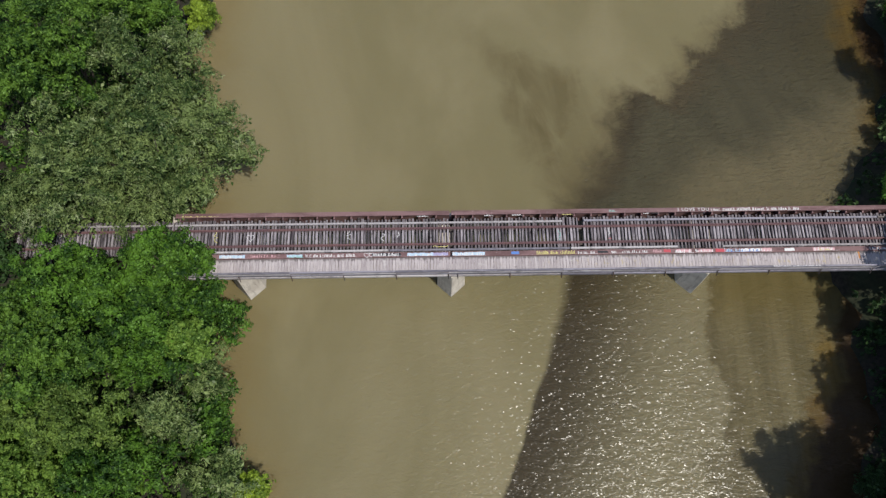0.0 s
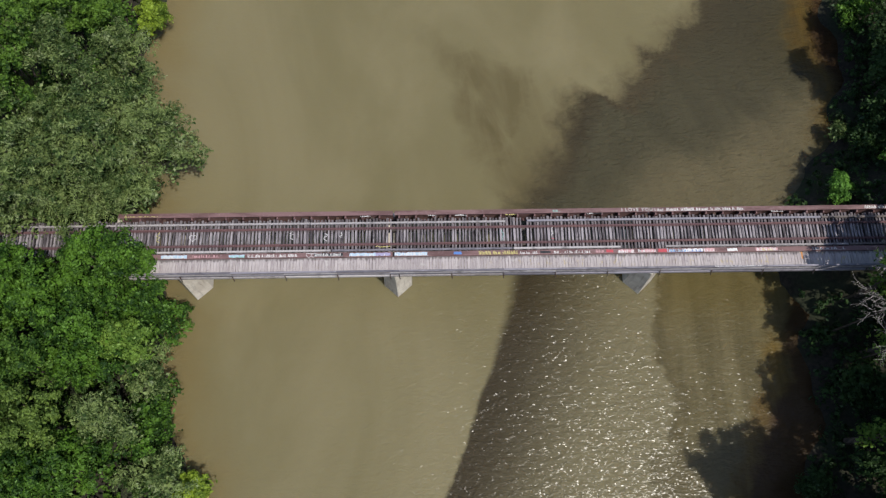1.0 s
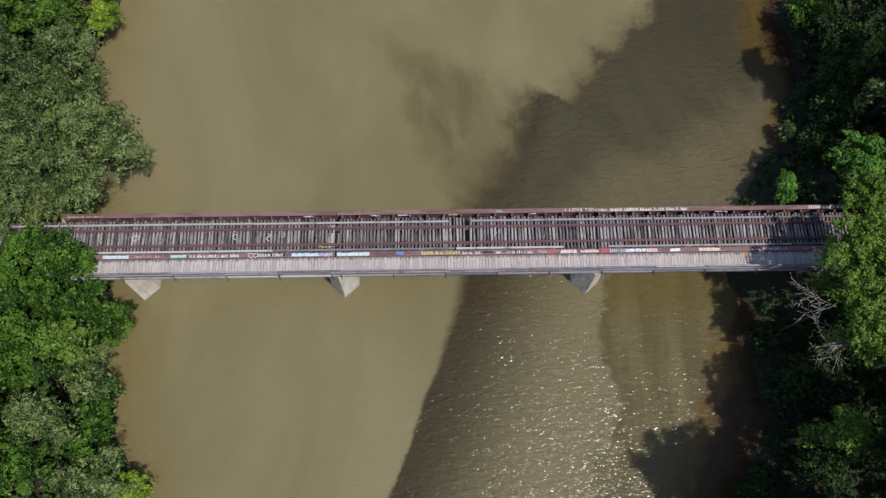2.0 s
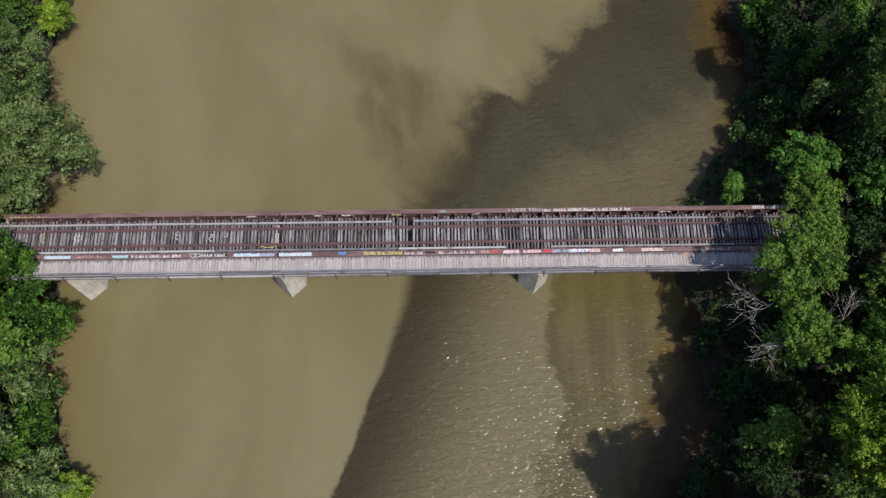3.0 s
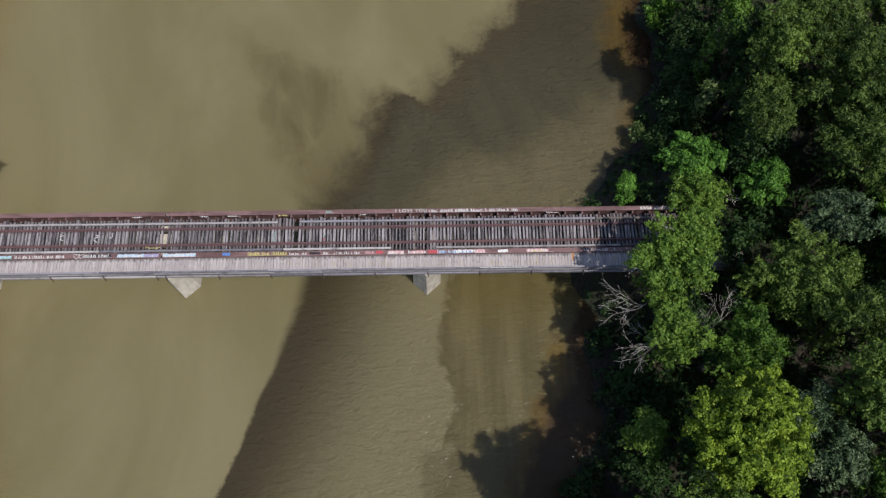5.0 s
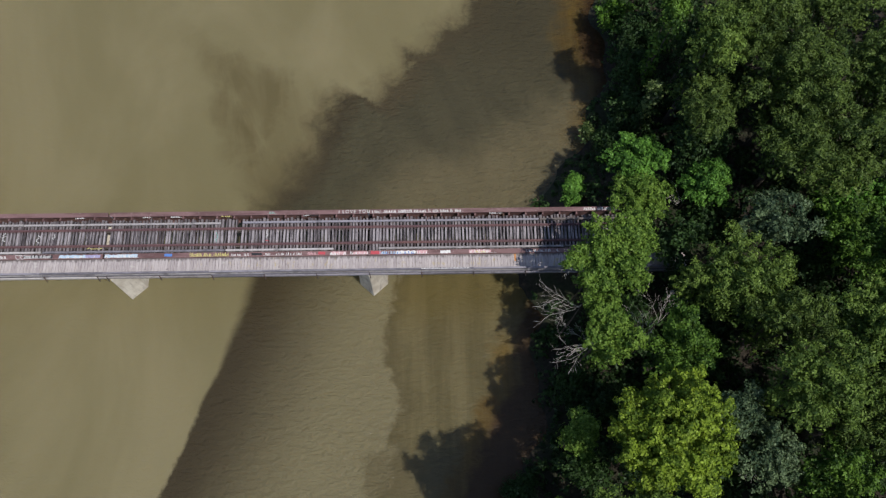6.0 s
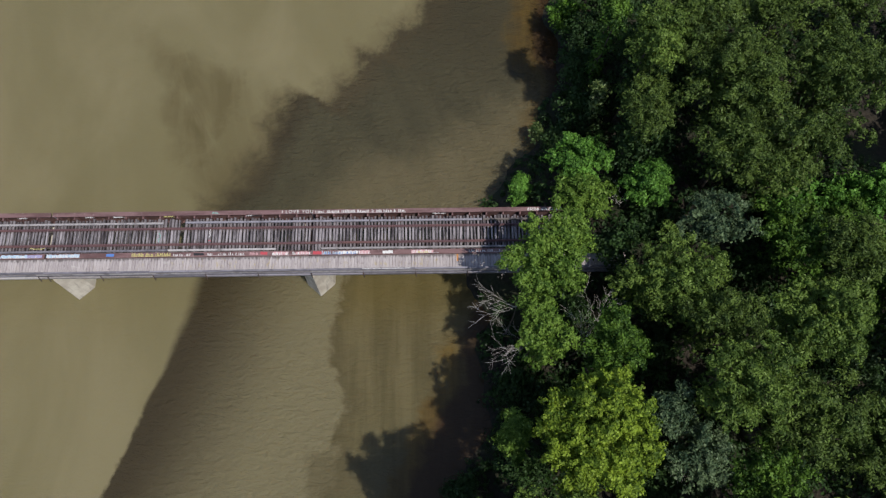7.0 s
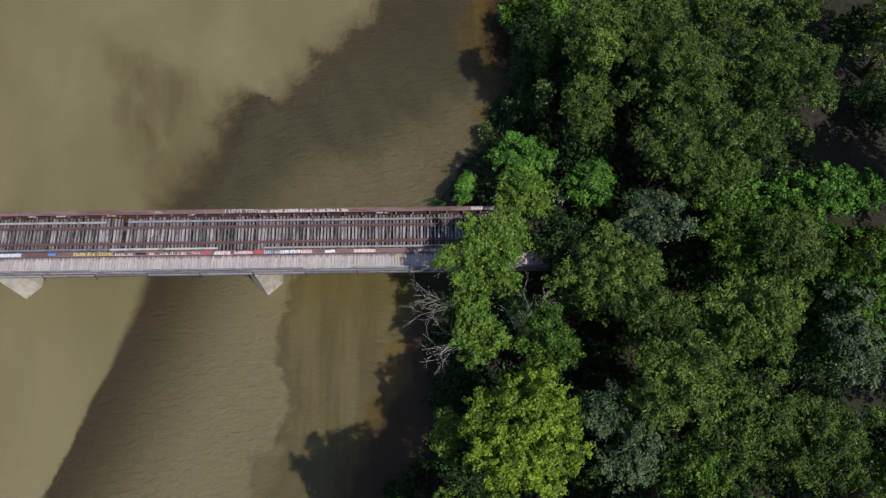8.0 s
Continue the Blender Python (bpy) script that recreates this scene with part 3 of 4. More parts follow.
# ---- trees ----
def leaf_cloud(rng, tufts, outs, per, size, length, width, droop=0.0):
    """A mesh of leaves on tufts: every tuft a small ragged dome, every leaf a folded blade of two faces."""
    n = len(tufts) * per
    o = np.repeat(outs, per, 0)
    v = rng.normal(0, 1, (n, 3)) + o * 0.5 + np.array([0, 0, 0.35])
    v /= np.linalg.norm(v, axis=1, keepdims=True)
    big = np.repeat(size * rng.uniform(0.6, 1.3, (len(tufts), 1)), per, 0)
    # every tuft is a spray: long outwards, flat, bending down towards its tip
    h = outs[:, :2] + rng.normal(0, 0.35, (len(tufts), 2))
    h = np.repeat(h / (np.linalg.norm(h, axis=1, keepdims=True) + 1e-6), per, 0)
    u = v * rng.random((n, 1)) ** 0.4
    reach = (u[:, :2] * h).sum(1, keepdims=True)
    u[:, :2] = u[:, :2] * 0.8 + h * reach * 0.75
    u[:, 2:] = u[:, 2:] * 0.6 - 0.22 * reach - 0.12 * reach ** 2
    c = np.repeat(tufts, per, 0) + u * big
    nor = v * 0.85 + np.array([0.06, -0.05, 0.15]) + rng.normal(0, 0.3, (n, 3))
    nor /= np.linalg.norm(nor, axis=1, keepdims=True)
    ax = v + rng.normal(0, 0.5, (n, 3)) - np.array([0, 0, 0.3 + droop])
    ax -= nor * (ax * nor).sum(1, keepdims=True)
    ax /= np.linalg.norm(ax, axis=1, keepdims=True) + 1e-6
    side = np.cross(nor, ax)
    s = (0.6 + 0.8 * rng.random((n, 1)))
    L, W = length * s, width * s
    base = c - ax * L * 0.5
    tip = c + ax * L * 0.5 - nor * L * 0.12
    l = c + side * W * 0.5 + nor * W * 0.15
    r = c - side * W * 0.5 + nor * W * 0.15
    verts = np.stack([base, r, tip, l], 1).reshape(-1, 3)
    i = np.arange(n)[:, None] * 4
    faces = np.concatenate([i + np.array([[0, 1, 2]]), i + np.array([[0, 2, 3]])], 1).reshape(-1, 3)
    return verts, faces


def soup(name, verts, faces, material):
    me = bpy.data.meshes.new(name)
    me.vertices.add(len(verts))
    me.vertices.foreach_set("co", verts.astype(np.float32).ravel())
    me.loops.add(len(faces) * 3)
    me.loops.foreach_set("vertex_index", faces.astype(np.int32).ravel())
    me.polygons.add(len(faces))
    me.polygons.foreach_set("loop_start", np.arange(len(faces), dtype=np.int32) * 3)
    me.materials.append(material)
    me.update(calc_edges=True)
    return me


# leaf length and width, leaves on a tuft, tuft radius, tufts on a clump
FOLIAGE = {"willow": (0.29, 0.085, 42, 0.60, 9), "mid": (0.225, 0.13, 42, 0.42, 9), "olive": (0.225, 0.115, 44, 0.42, 9), "lime": (0.21, 0.135, 44, 0.33, 10), "vivid": (0.24, 0.14, 42, 0.48, 9), "bright": (0.23, 0.135, 44, 0.40, 9),
           "deep": (0.23, 0.10, 42, 0.44, 9), "fresh": (0.215, 0.125, 42, 0.37, 9), "blue": (0.22, 0.12, 40, 0.42, 9), "dark": (0.28, 0.18, 14, 0.5, 8), "far": (0.55, 0.33, 9, 0.7, 8)}
CLUMP = {"willow": 1.1, "lime": 0.72, "fresh": 0.85, "vivid": 0.95, "deep": 0.95, "bright": 0.9, "dark": 1.0}


def tree(name, x, y, rx, ry, top, kind, seed, label, lobes=7, low=None, gaps=0.38, dense=1.0, droop=0.0, lean=(0, 0), category="tree"):
    """A broad tree whose crown is a heap of boughs, each hung with clumps of single leaves; limbs reach from the trunk into every bough."""
    rng = np.random.default_rng(seed)
    bx, by = x + lean[0], y + lean[1]
    # a tree that hangs over the river is rooted on the bank
    bx = min(bx, float(along(BANK_LEFT, by)) - 2.2) if bx < 0 else max(bx, float(along(BANK_RIGHT, by)) + 1.6)
    gz = float(ground_height(bx, by))
    top = max(top, gz + 2.5)
    low = gz + (top - gz) * 0.28 if low is None else low
    height = top - low
    ob = thing(name, label, category, pose(bx, by, gz))
    off = np.array([x - bx, y - by, 0.0])
    # boughs: one at the crown's head, the rest round it, lower further out
    heads = []
    wide, deep = max(rx - 0.3, 0.7 * rx), max(ry - 0.3, 0.7 * ry)
    open_crown = kind in ("vivid", "willow")
    lobes = lobes + lobes // 3
    for k in range(lobes):
        a = k * 2.4 + rng.uniform(-0.4, 0.4)
        q = 0.0 if k == 0 else math.sqrt((k + rng.uniform(0, 0.4)) / (lobes + 0.2)) * 0.66
        size = (0.56 - 0.16 * q) * rng.uniform(0.75, 1.1) * (1.0 if lobes > 2 else 1.35) * (0.82 if open_crown else 1.0)
        heads.append((wide * q * math.cos(a), deep * q * math.sin(a), top - gz - min(height * 0.5, 0.9 * min(rx, ry)) * (0.05 + 0.9 * q * q + rng.uniform(0, 1.15 if open_crown else 0.5)), wide * size, deep * size, min(height * 0.6, 0.65 * (wide + deep) * size)))
    length, width, per, size, tufts = FOLIAGE["far"] if dense < 1 else FOLIAGE[kind]
    # every bough is a heap of leafy clumps, every clump a dome of tufts, with dark gaps between
    clump = CLUMP.get(kind, 0.95) * (1.5 if dense < 1 else 1.0)
    clump = min(clump, 0.42 * min(rx, ry))
    pts, outs = [], []
    for hx, hy, hz, sx, sy, sz in heads:
        n = max(5, int(1.25 * sx * sy / clump ** 2))
        v = rng.normal(0, 1, (n * 5, 3)) + np.array([0, 0, 0.25])
        v /= np.linalg.norm(v, axis=1, keepdims=True)
        v = v[v[:, 2] > -0.25]
        centres = [v[0]]
        for c in v[1:]:
            if len(centres) < n and min(((c - o) ** 2).sum() for o in centres) * sx * sy > (clump * (1.38 if open_crown else 1.2)) ** 2:
                centres.append(c)
        for c in centres:
            if rng.random() < gaps * 0.35:
                continue
            mid = c * np.array([sx, sy, sz]) * rng.uniform(0.68, 1.12) + np.array([hx, hy, hz - sz])
            r = clump * rng.uniform(0.7, 1.2)
            k = max(4, int(tufts * (r / clump) ** 2))
            w = rng.normal(0, 1, (k, 3)) + c * 0.7 + np.array([0, 0, 0.35])
            w /= np.linalg.norm(w, axis=1, keepdims=True)
            pts.append(mid + w * r * np.array([1, 1, 0.8]) * rng.uniform(0.45, 0.95, (k, 1)))
            outs.append(w)
    pts, outs = np.concatenate(pts) + off, np.concatenate(outs)
    size = min(size, 0.3 * min(rx, ry) + 0.12)
    verts, faces = leaf_cloud(rng, pts, outs, per, size, length, width, droop)
    # the shaded skirt of the crown, which hides trunk and limbs
    inner = []
    for hx, hy, hz, sx, sy, sz in heads:
        k = max(5, int(sx * sy * 4.0))
        w = rng.uniform(-1, 1, (k, 3))
        inner.append(w * np.array([sx, sy, sz]) * 0.75 + np.array([hx, hy, hz - 1.6 * sz]))
    k = int(5 * (top - gz))
    ring = rng.normal(0, 0.24, (k, 2)) * np.array([wide, deep])
    inner.append(np.column_stack([ring, rng.uniform(0.25, 0.8, k) * (top - gz)]))
    inner = np.concatenate(inner) + off
    inner[:, 2] = np.maximum(inner[:, 2], 0.5)
    more, tris = leaf_cloud(rng, inner, np.tile(np.array([[0, 0, 1.0]]), (len(inner), 1)), 10, 0.65, 0.36, 0.22, droop)
    verts, faces = np.concatenate([verts, more]), np.concatenate([faces, tris + len(verts)])
    part("crown", soup("crown", verts, faces, LEAVES[kind]), None, ob)
    # trunk and limbs
    bm = bmesh.new()
    r0 = 0.018 * (top - gz) + 0.05
    fork = Vector((off[0] * 0.6, off[1] * 0.6, max(low - gz, 0.6)))
    tube(bm, [(0, 0, -0.4), (off[0] * 0.2, off[1] * 0.2, fork.z * 0.4), tuple(fork)], [r0 * 1.3, r0, r0 * 0.75], 8)
    for hx, hy, hz, sx, sy, sz in heads:
        end = Vector((hx + off[0], hy + off[1], hz - sz * 0.95))
        mid = fork.lerp(end, 0.5) + Vector((0, 0, -0.08 * height))
        tube(bm, [tuple(fork), tuple(mid), tuple(end)], [r0 * 0.5, r0 * 0.28, r0 * 0.06], 5)
    part("trunk", mesh_of("trunk", bm, BARK, True), None, ob, "grey-brown trunk with forking limbs")
    return ob


def scatter_leaves(name, label, places, kind, seed, leaf=(0.22, 0.13), height=0.8, per=18, spread=0.35, category="undergrowth"):
    """Uncountable low growth as one object."""
    rng = np.random.default_rng(seed)
    p = np.asarray(places, float)
    z = ground_height(p[:, 0], p[:, 1]) + rng.uniform(0.1, 1.0, len(p)) ** 1.5 * height
    c = np.column_stack([p, z])
    outs = rng.normal(0, 0.5, (len(p), 3)) + np.array([0, 0, 0.8])
    verts, faces = leaf_cloud(rng, c, outs, per, spread, leaf[0], leaf[1])
    return tagged(new(name, soup(name, verts, faces, LEAVES[kind])), label, category, kind="stuff")


# each tree: x, y, rx, ry, top, leaf kind, boughs
# the east bank, from the water up
EAST_EDGE = [
    (41.8, -4.8, 3.4, 4.0, 16.2, "fresh", 9, "light green tree with bare twigs hanging over the bridge"),
    (41.7, -10.1, 2.4, 2.6, 15.5, "fresh", 6, "light green tree beside the footway"),
    (44.0, -18.1, 4.5, 4.8, 21.5, "lime", 13, "bright yellow-green tree in full sun"),
    (43.8, -2.6, 2.5, 2.1, 14.4, "fresh", 6, "light green tree arching over the bridge end"),
    (39.2, -17.6, 1.3, 1.8, 12.5, "fresh", 4, "slender yellow-green tree at the water's edge"),
    (46.5, -11.5, 2.1, 2.8, 16.5, "mid", 6, "leafy tree with mid-green leaves on the river bank"),
    (46.2, 5.9, 3.0, 3.0, 11.2, "bright", 6, "leafy tree with vivid green leaves on the river bank"),
    (46.2, 2.7, 2.9, 2.3, 10.6, "fresh", 5, "low tree with light green leaves beside the bridge end"),
    (48.5, 16.2, 1.2, 2.0, 17, "mid", 3, "broad tree with mid-green leaves in the bank woods"),
    (47.1, 25.1, 2.3, 1.6, 5.6, "vivid", 4, "leafy tree with vivid green leaves on the river bank"),
    (48.4, 12.6, 0.9, 1.1, 10.5, "willow", 3, "slim grey-green willow among shaded shrubs"),
    (43.6, 12.2, 0.7, 1.3, 2.8, "willow", 2, "small grey-green willow bush at the water's edge"),
    (41.3, 5.1, 1.1, 1.5, 3.2, "bright", 3, "small rounded bush at the water's edge"),
]
# the woods behind it
EAST_WOODS_A = [
    (51.7, 3.3, 1.9, 2.0, 11.5, "bright", 5, "leafy tree with vivid green leaves on the river bank"),
    (51.5, 13.2, 2.3, 3.2, 19, "olive", 7, "tree with olive-green leaves in the bank woods"),
    (56.3, 16.2, 3.1, 2.3, 19, "deep", 5, "tall tree with deep olive-green leaves in the bank woods"),
    (62.4, 16.3, 4.0, 2.1, 19, "deep", 6, "tall tree with deep olive-green leaves in the bank woods"),
    (68.6, 16.8, 3.1, 1.9, 18, "deep", 5, "tall tree with deep olive-green leaves in the bank woods"),
    (49.7, -6.2, 2.5, 2.8, 15, "olive", 5, "broad tree with olive-green leaves in the bank woods"),
    (54.6, 14.6, 3.0, 3.2, 18, "deep", 5, "broad tree with mid-green leaves in the bank woods"),
    (51.1, 8.3, 2.8, 3.1, 16.5, "deep", 6, "tall tree with deep olive-green leaves in the bank woods"),
    (58.9, 10.0, 5.4, 5.2, 20.3, "deep", 10, "tall tree with deep olive-green leaves in the bank woods"),
    (66.4, 9.9, 4.6, 5.2, 20.3, "deep", 9, "tall tree with deep olive-green leaves in the bank woods"),
    (61.8, 4.0, 5.0, 4.1, 18.5, "deep", 8, "tall tree with deep olive-green leaves in the bank woods"),
    (57.5, 4.6, 3.1, 3.4, 17.5, "deep", 6, "tall tree with deep olive-green leaves in the bank woods"),
    (55.6, -1.5, 3.1, 2.6, 15, "blue", 5, "small tree with dull blue-green leaves in the bank woods"),
    (52.1, -6.4, 3.4, 4.0, 17, "olive", 7, "broad tree with olive-green leaves in the bank woods"),
    (54.7, -9.8, 3.1, 2.8, 18, "deep", 5, "tall tree with deep olive-green leaves in the bank woods"),
]
# the woods behind it
EAST_WOODS_B = [
    (54.7, -14.9, 3.4, 3.6, 20, "olive", 8, "broad tree with olive-green leaves in the bank woods"),
    (62.0, -2.7, 2.8, 3.6, 15, "mid", 6, "broad tree with mid-green leaves in the bank woods"),
    (61.1, -10.7, 4.1, 3.7, 20, "olive", 8, "broad tree with olive-green leaves in the bank woods"),
    (65.0, -4.7, 3.0, 2.9, 18, "deep", 6, "tall tree with deep olive-green leaves in the bank woods"),
    (59.7, -17.2, 4.0, 3.8, 19, "deep", 8, "tall tree with deep olive-green leaves in the bank woods"),
    (69.5, -11.2, 3.0, 4.2, 16, "blue", 7, "small tree with dull blue-green leaves in the bank woods"),
    (52.4, -19.5, 2.9, 3.2, 15, "blue", 6, "grey-green tree with thin foliage in the bank woods"),
    (50.3, -16.3, 1.7, 2.1, 15, "blue", 4, "grey-green tree with thin foliage in the bank woods"),
    (65.1, -18.6, 3.5, 3.5, 17, "deep", 7, "tall tree with deep olive-green leaves in the bank woods"),
    (56.8, -21.1, 3.0, 2.4, 16, "mid", 6, "broad tree with mid-green leaves in the bank woods"),
    (75.8, -3.0, 2.5, 2.8, 11, "mid", 5, "broad tree with mid-green leaves in the bank woods"),
    (72.9, 2.3, 4.4, 2.5, 11.5, "bright", 8, "vine-covered thicket with bright green leaves"),
    (67.7, -0.7, 2.7, 2.1, 12, "mid", 4, "broad tree with mid-green leaves in the bank woods"),
]
# low trees in their shade, the leaf colour darkened to match it
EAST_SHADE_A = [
    (71.8, -18.9, 2.4, 3.4, 13, "dark", 5, "low tree with shade-darkened leaves in the bank woods"),
    (81.4, 13.3, 3.6, 3.8, 8, "dark", 5, "low tree with shade-darkened leaves in the bank woods"),
    (44.7, -6.3, 2.8, 3.9, 7, "dark", 5, "low tree with shade-darkened leaves in the bank woods"),
    (40.6, -20.0, 2.2, 2.4, 5.5, "dark", 5, "low tree in the shade, its green leaves coloured darker for it"),
    (40.0, -12.6, 2.0, 2.4, 4.6, "dark", 5, "low tree in the shade, its green leaves coloured darker for it"),
    (42.6, -14.2, 2.6, 2.4, 6, "dark", 5, "low tree with shade-darkened leaves in the bank woods"),
    (48.2, 17.4, 2.4, 2.4, 7.0, "dark", 5, "added understorey tree with shade-darkened leaves"),
    (47.6, 13.6, 2.4, 2.2, 6.5, "dark", 5, "added understorey tree with shade-darkened leaves"),
    (49.0, 21.2, 2.4, 2.2, 7.5, "dark", 5, "added understorey tree with shade-darkened leaves"),
    (45.6, 10.2, 1.9, 1.9, 5, "dark", 5, "added understorey tree with shade-darkened leaves"),
    # unseen trees added beneath the crowns to block more sun
    (53.4, 12.6, 3.4, 3.2, 13, "dark", 6, "added understorey tree with shade-darkened leaves"),
    (52.2, 17.0, 2.6, 2.6, 13.0, "dark", 6, "added understorey tree with shade-darkened leaves"),
    (51.6, 7.2, 2.6, 2.8, 11.5, "dark", 6, "added understorey tree with shade-darkened leaves"),
    (44.6, -18.4, 4.2, 3.6, 13.5, "dark", 7, "added understorey tree with shade-darkened leaves"),
    (52.2, 0.2, 2.9, 2.5, 7, "dark", 5, "low tree with shade-darkened leaves in the bank woods"),
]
# more low trees in their shade, which is also in the leaf colour
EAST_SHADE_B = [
    (52.2, -9.9, 2.4, 3.9, 4.5, "dark", 5, "low tree with shade-darkened leaves in the bank woods"),
    (62.7, -6.4, 2.9, 3.0, 4.5, "dark", 5, "low tree with shade-darkened leaves in the bank woods"),
    (50.9, 22.2, 2.0, 1.8, 12, "dark", 4, "low tree with shade-darkened leaves in the bank woods"),
    (78.9, 20.3, 3.1, 2.7, 9, "dark", 5, "low tree with shade-darkened leaves in the bank woods"),
    # added beside the footway to shade the bridge end
    (49.7, -5.8, 2.2, 2.8, 10, "dark", 5, "low tree with shade-darkened leaves in the bank woods"),
    (48.9, -2.1, 2.5, 2.1, 11, "dark", 4, "low tree with shade-darkened leaves in the bank woods"),
    (61.0, -3.7, 2.4, 2.2, 7, "dark", 4, "low tree with shade-darkened leaves in the bank woods"),
    (51.1, -20.9, 2.1, 2.2, 9, "dark", 4, "low tree with shade-darkened leaves in the bank woods"),
    (70.3, -11.7, 3.2, 2.9, 5, "dark", 5, "low tree with shade-darkened leaves in the bank woods"),
    (75.5, -3.0, 2.9, 3.1, 5, "dark", 5, "low tree with shade-darkened leaves in the bank woods"),
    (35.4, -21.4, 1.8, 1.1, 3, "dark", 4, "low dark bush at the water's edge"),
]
# the west bank
WEST_BANK_A = [
    (-25.5, 7.0, 6.0, 5.4, 18, "willow", 10, "grey-green willow with silvery leaves leaning over the river"),
    (-31.5, 5.9, 5.3, 5.1, 18, "willow", 8, "grey-green willow with silvery leaves leaning over the river"),
    (-22.3, 10.5, 4.1, 4.5, 15, "willow", 7, "grey-green willow with silvery leaves leaning over the river"),
    (-19.6, 8.6, 3.3, 3.2, 12, "willow", 5, "grey-green willow with silvery leaves leaning over the river"),
    (-23.7, 4.6, 4.6, 3.3, 12, "willow", 6, "grey-green willow with silvery leaves leaning over the river"),
    (-31.8, 2.3, 7.1, 3.7, 13, "willow", 8, "grey-green willow with silvery leaves leaning over the river"),
    (-25.1, 17.4, 3.6, 3.7, 13, "willow", 5, "grey-green willow with silvery leaves leaning over the river"),
    (-28.0, 14.3, 2.8, 3.4, 18.5, "willow", 5, "grey-green willow with silvery leaves leaning over the river"),
    (-31.7, 12.8, 3.9, 3.9, 21.5, "mid", 7, "broad tree with mid-green leaves in the bank woods"),
    (-27.9, 21.8, 4.0, 2.5, 12, "mid", 5, "broad tree with mid-green leaves in the bank woods"),
    (-31.6, 19.6, 3.0, 2.1, 15, "mid", 4, "broad tree with mid-green leaves in the bank woods"),
    (-32.2, 10.4, 3.2, 2.4, 18, "mid", 5, "broad tree with mid-green leaves in the bank woods"),
    (-35.2, -17.5, 3.2, 2.9, 8, "fresh", 5, "low yellow-green thicket on the river bank"),
    (-21.4, -9.7, 2.7, 2.1, 12, "fresh", 4, "young tree with light green leaves on the river bank"),
    (-24.9, 25.6, 1.6, 2.4, 5, "lime", 4, "yellow-green bush at the water's edge"),
]
# the west bank
WEST_BANK_B = [
    (-23.7, -2.2, 3.6, 2.6, 13.5, "vivid", 6, "leafy tree with vivid green leaves on the river bank"),
    (-25.1, -6.5, 6.4, 3.6, 16, "vivid", 9, "leafy tree with vivid green leaves on the river bank"),
    (-20.7, -6.6, 5.0, 2.5, 9.5, "vivid", 6, "leafy tree with vivid green leaves on the river bank"),
    (-30.9, -4.7, 4.8, 3.8, 15, "vivid", 7, "leafy tree with vivid green leaves on the river bank"),
    (-24.1, -10.5, 4.8, 2.7, 14, "vivid", 6, "leafy tree with vivid green leaves on the river bank"),
    (-29.6, -11.3, 4.5, 3.9, 16.5, "mid", 7, "broad tree with mid-green leaves in the bank woods"),
    (-20.8, -11.5, 2.9, 3.2, 9, "willow", 5, "grey-green willow at the river's edge"),
    (-22.6, -15.4, 3.7, 2.8, 12, "willow", 6, "grey-green willow at the river's edge"),
    (-20.1, -15.0, 2.4, 3.2, 7, "vivid", 4, "leafy tree with vivid green leaves on the river bank"),
    (-28.1, -15.6, 4.5, 3.0, 15, "olive", 6, "broad tree with olive-green leaves in the bank woods"),
    (-26.0, -19.1, 4.7, 3.1, 12, "vivid", 7, "leafy tree with vivid green leaves on the river bank"),
    (-19.7, -19.5, 3.9, 2.9, 7, "willow", 5, "grey-green willow at the river's edge"),
    (-16.9, -20.8, 1.7, 1.7, 3.5, "lime", 3, "yellow-green bush at the water's edge"),
    (-33.4, -19.3, 4.0, 2.8, 9, "fresh", 6, "low yellow-green thicket on the river bank"),
    (-38.4, -1.9, 2.5, 2.6, 9, "dark", 4, "low tree with shade-darkened leaves in the bank woods"),
]
# the west bank
WEST_BANK_C = [
    (-34.9, -14.3, 2.6, 2.8, 12, "olive", 5, "broad tree with olive-green leaves in the bank woods"),
    (-37.5, 3.0, 2.8, 3.0, 13, "willow", 5, "grey-green willow with silvery leaves leaning over the river"),
    (-35.1, -8.1, 2.6, 2.8, 14, "mid", 5, "broad tree with mid-green leaves in the bank woods"),
    (-36.8, 12.8, 2.9, 3.0, 16, "mid", 5, "broad tree with mid-green leaves in the bank woods"),
    (-23.7, -3.4, 3.0, 2.3, 8, "mid", 4, "broad tree with mid-green leaves in the bank woods"),
    (-21.5, -2.7, 2.2, 1.7, 10.5, "vivid", 4, "leafy tree with vivid green leaves on the river bank"),
]
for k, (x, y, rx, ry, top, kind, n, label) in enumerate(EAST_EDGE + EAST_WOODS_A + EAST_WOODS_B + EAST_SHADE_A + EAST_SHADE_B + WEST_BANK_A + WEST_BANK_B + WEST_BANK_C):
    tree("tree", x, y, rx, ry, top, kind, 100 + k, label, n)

# trees beyond the view, whose shade falls into it or which close the woods around
FAR_SOUTH_EAST = [(41.4, -23.9, 2.6, 2.2, 20.5, "olive", 6), (39.0, -24.6, 3.0, 3.0, 21.5, "olive", 6), (37.5, -27.5, 6.5, 5.0, 19, "olive", 8), (36.0, -25.2, 3.9, 3.0, 21, "mid", 8), (33, -34, 6, 6, 20, "mid", 7), (43, -30, 6, 6, 20, "olive", 7),
       (52, -28, 6, 6, 19, "mid", 7), (62, -29, 6, 6, 19, "olive", 7), (57, -26, 5, 4, 20, "olive", 7), (82, 4, 7, 6, 21, "mid", 7)]
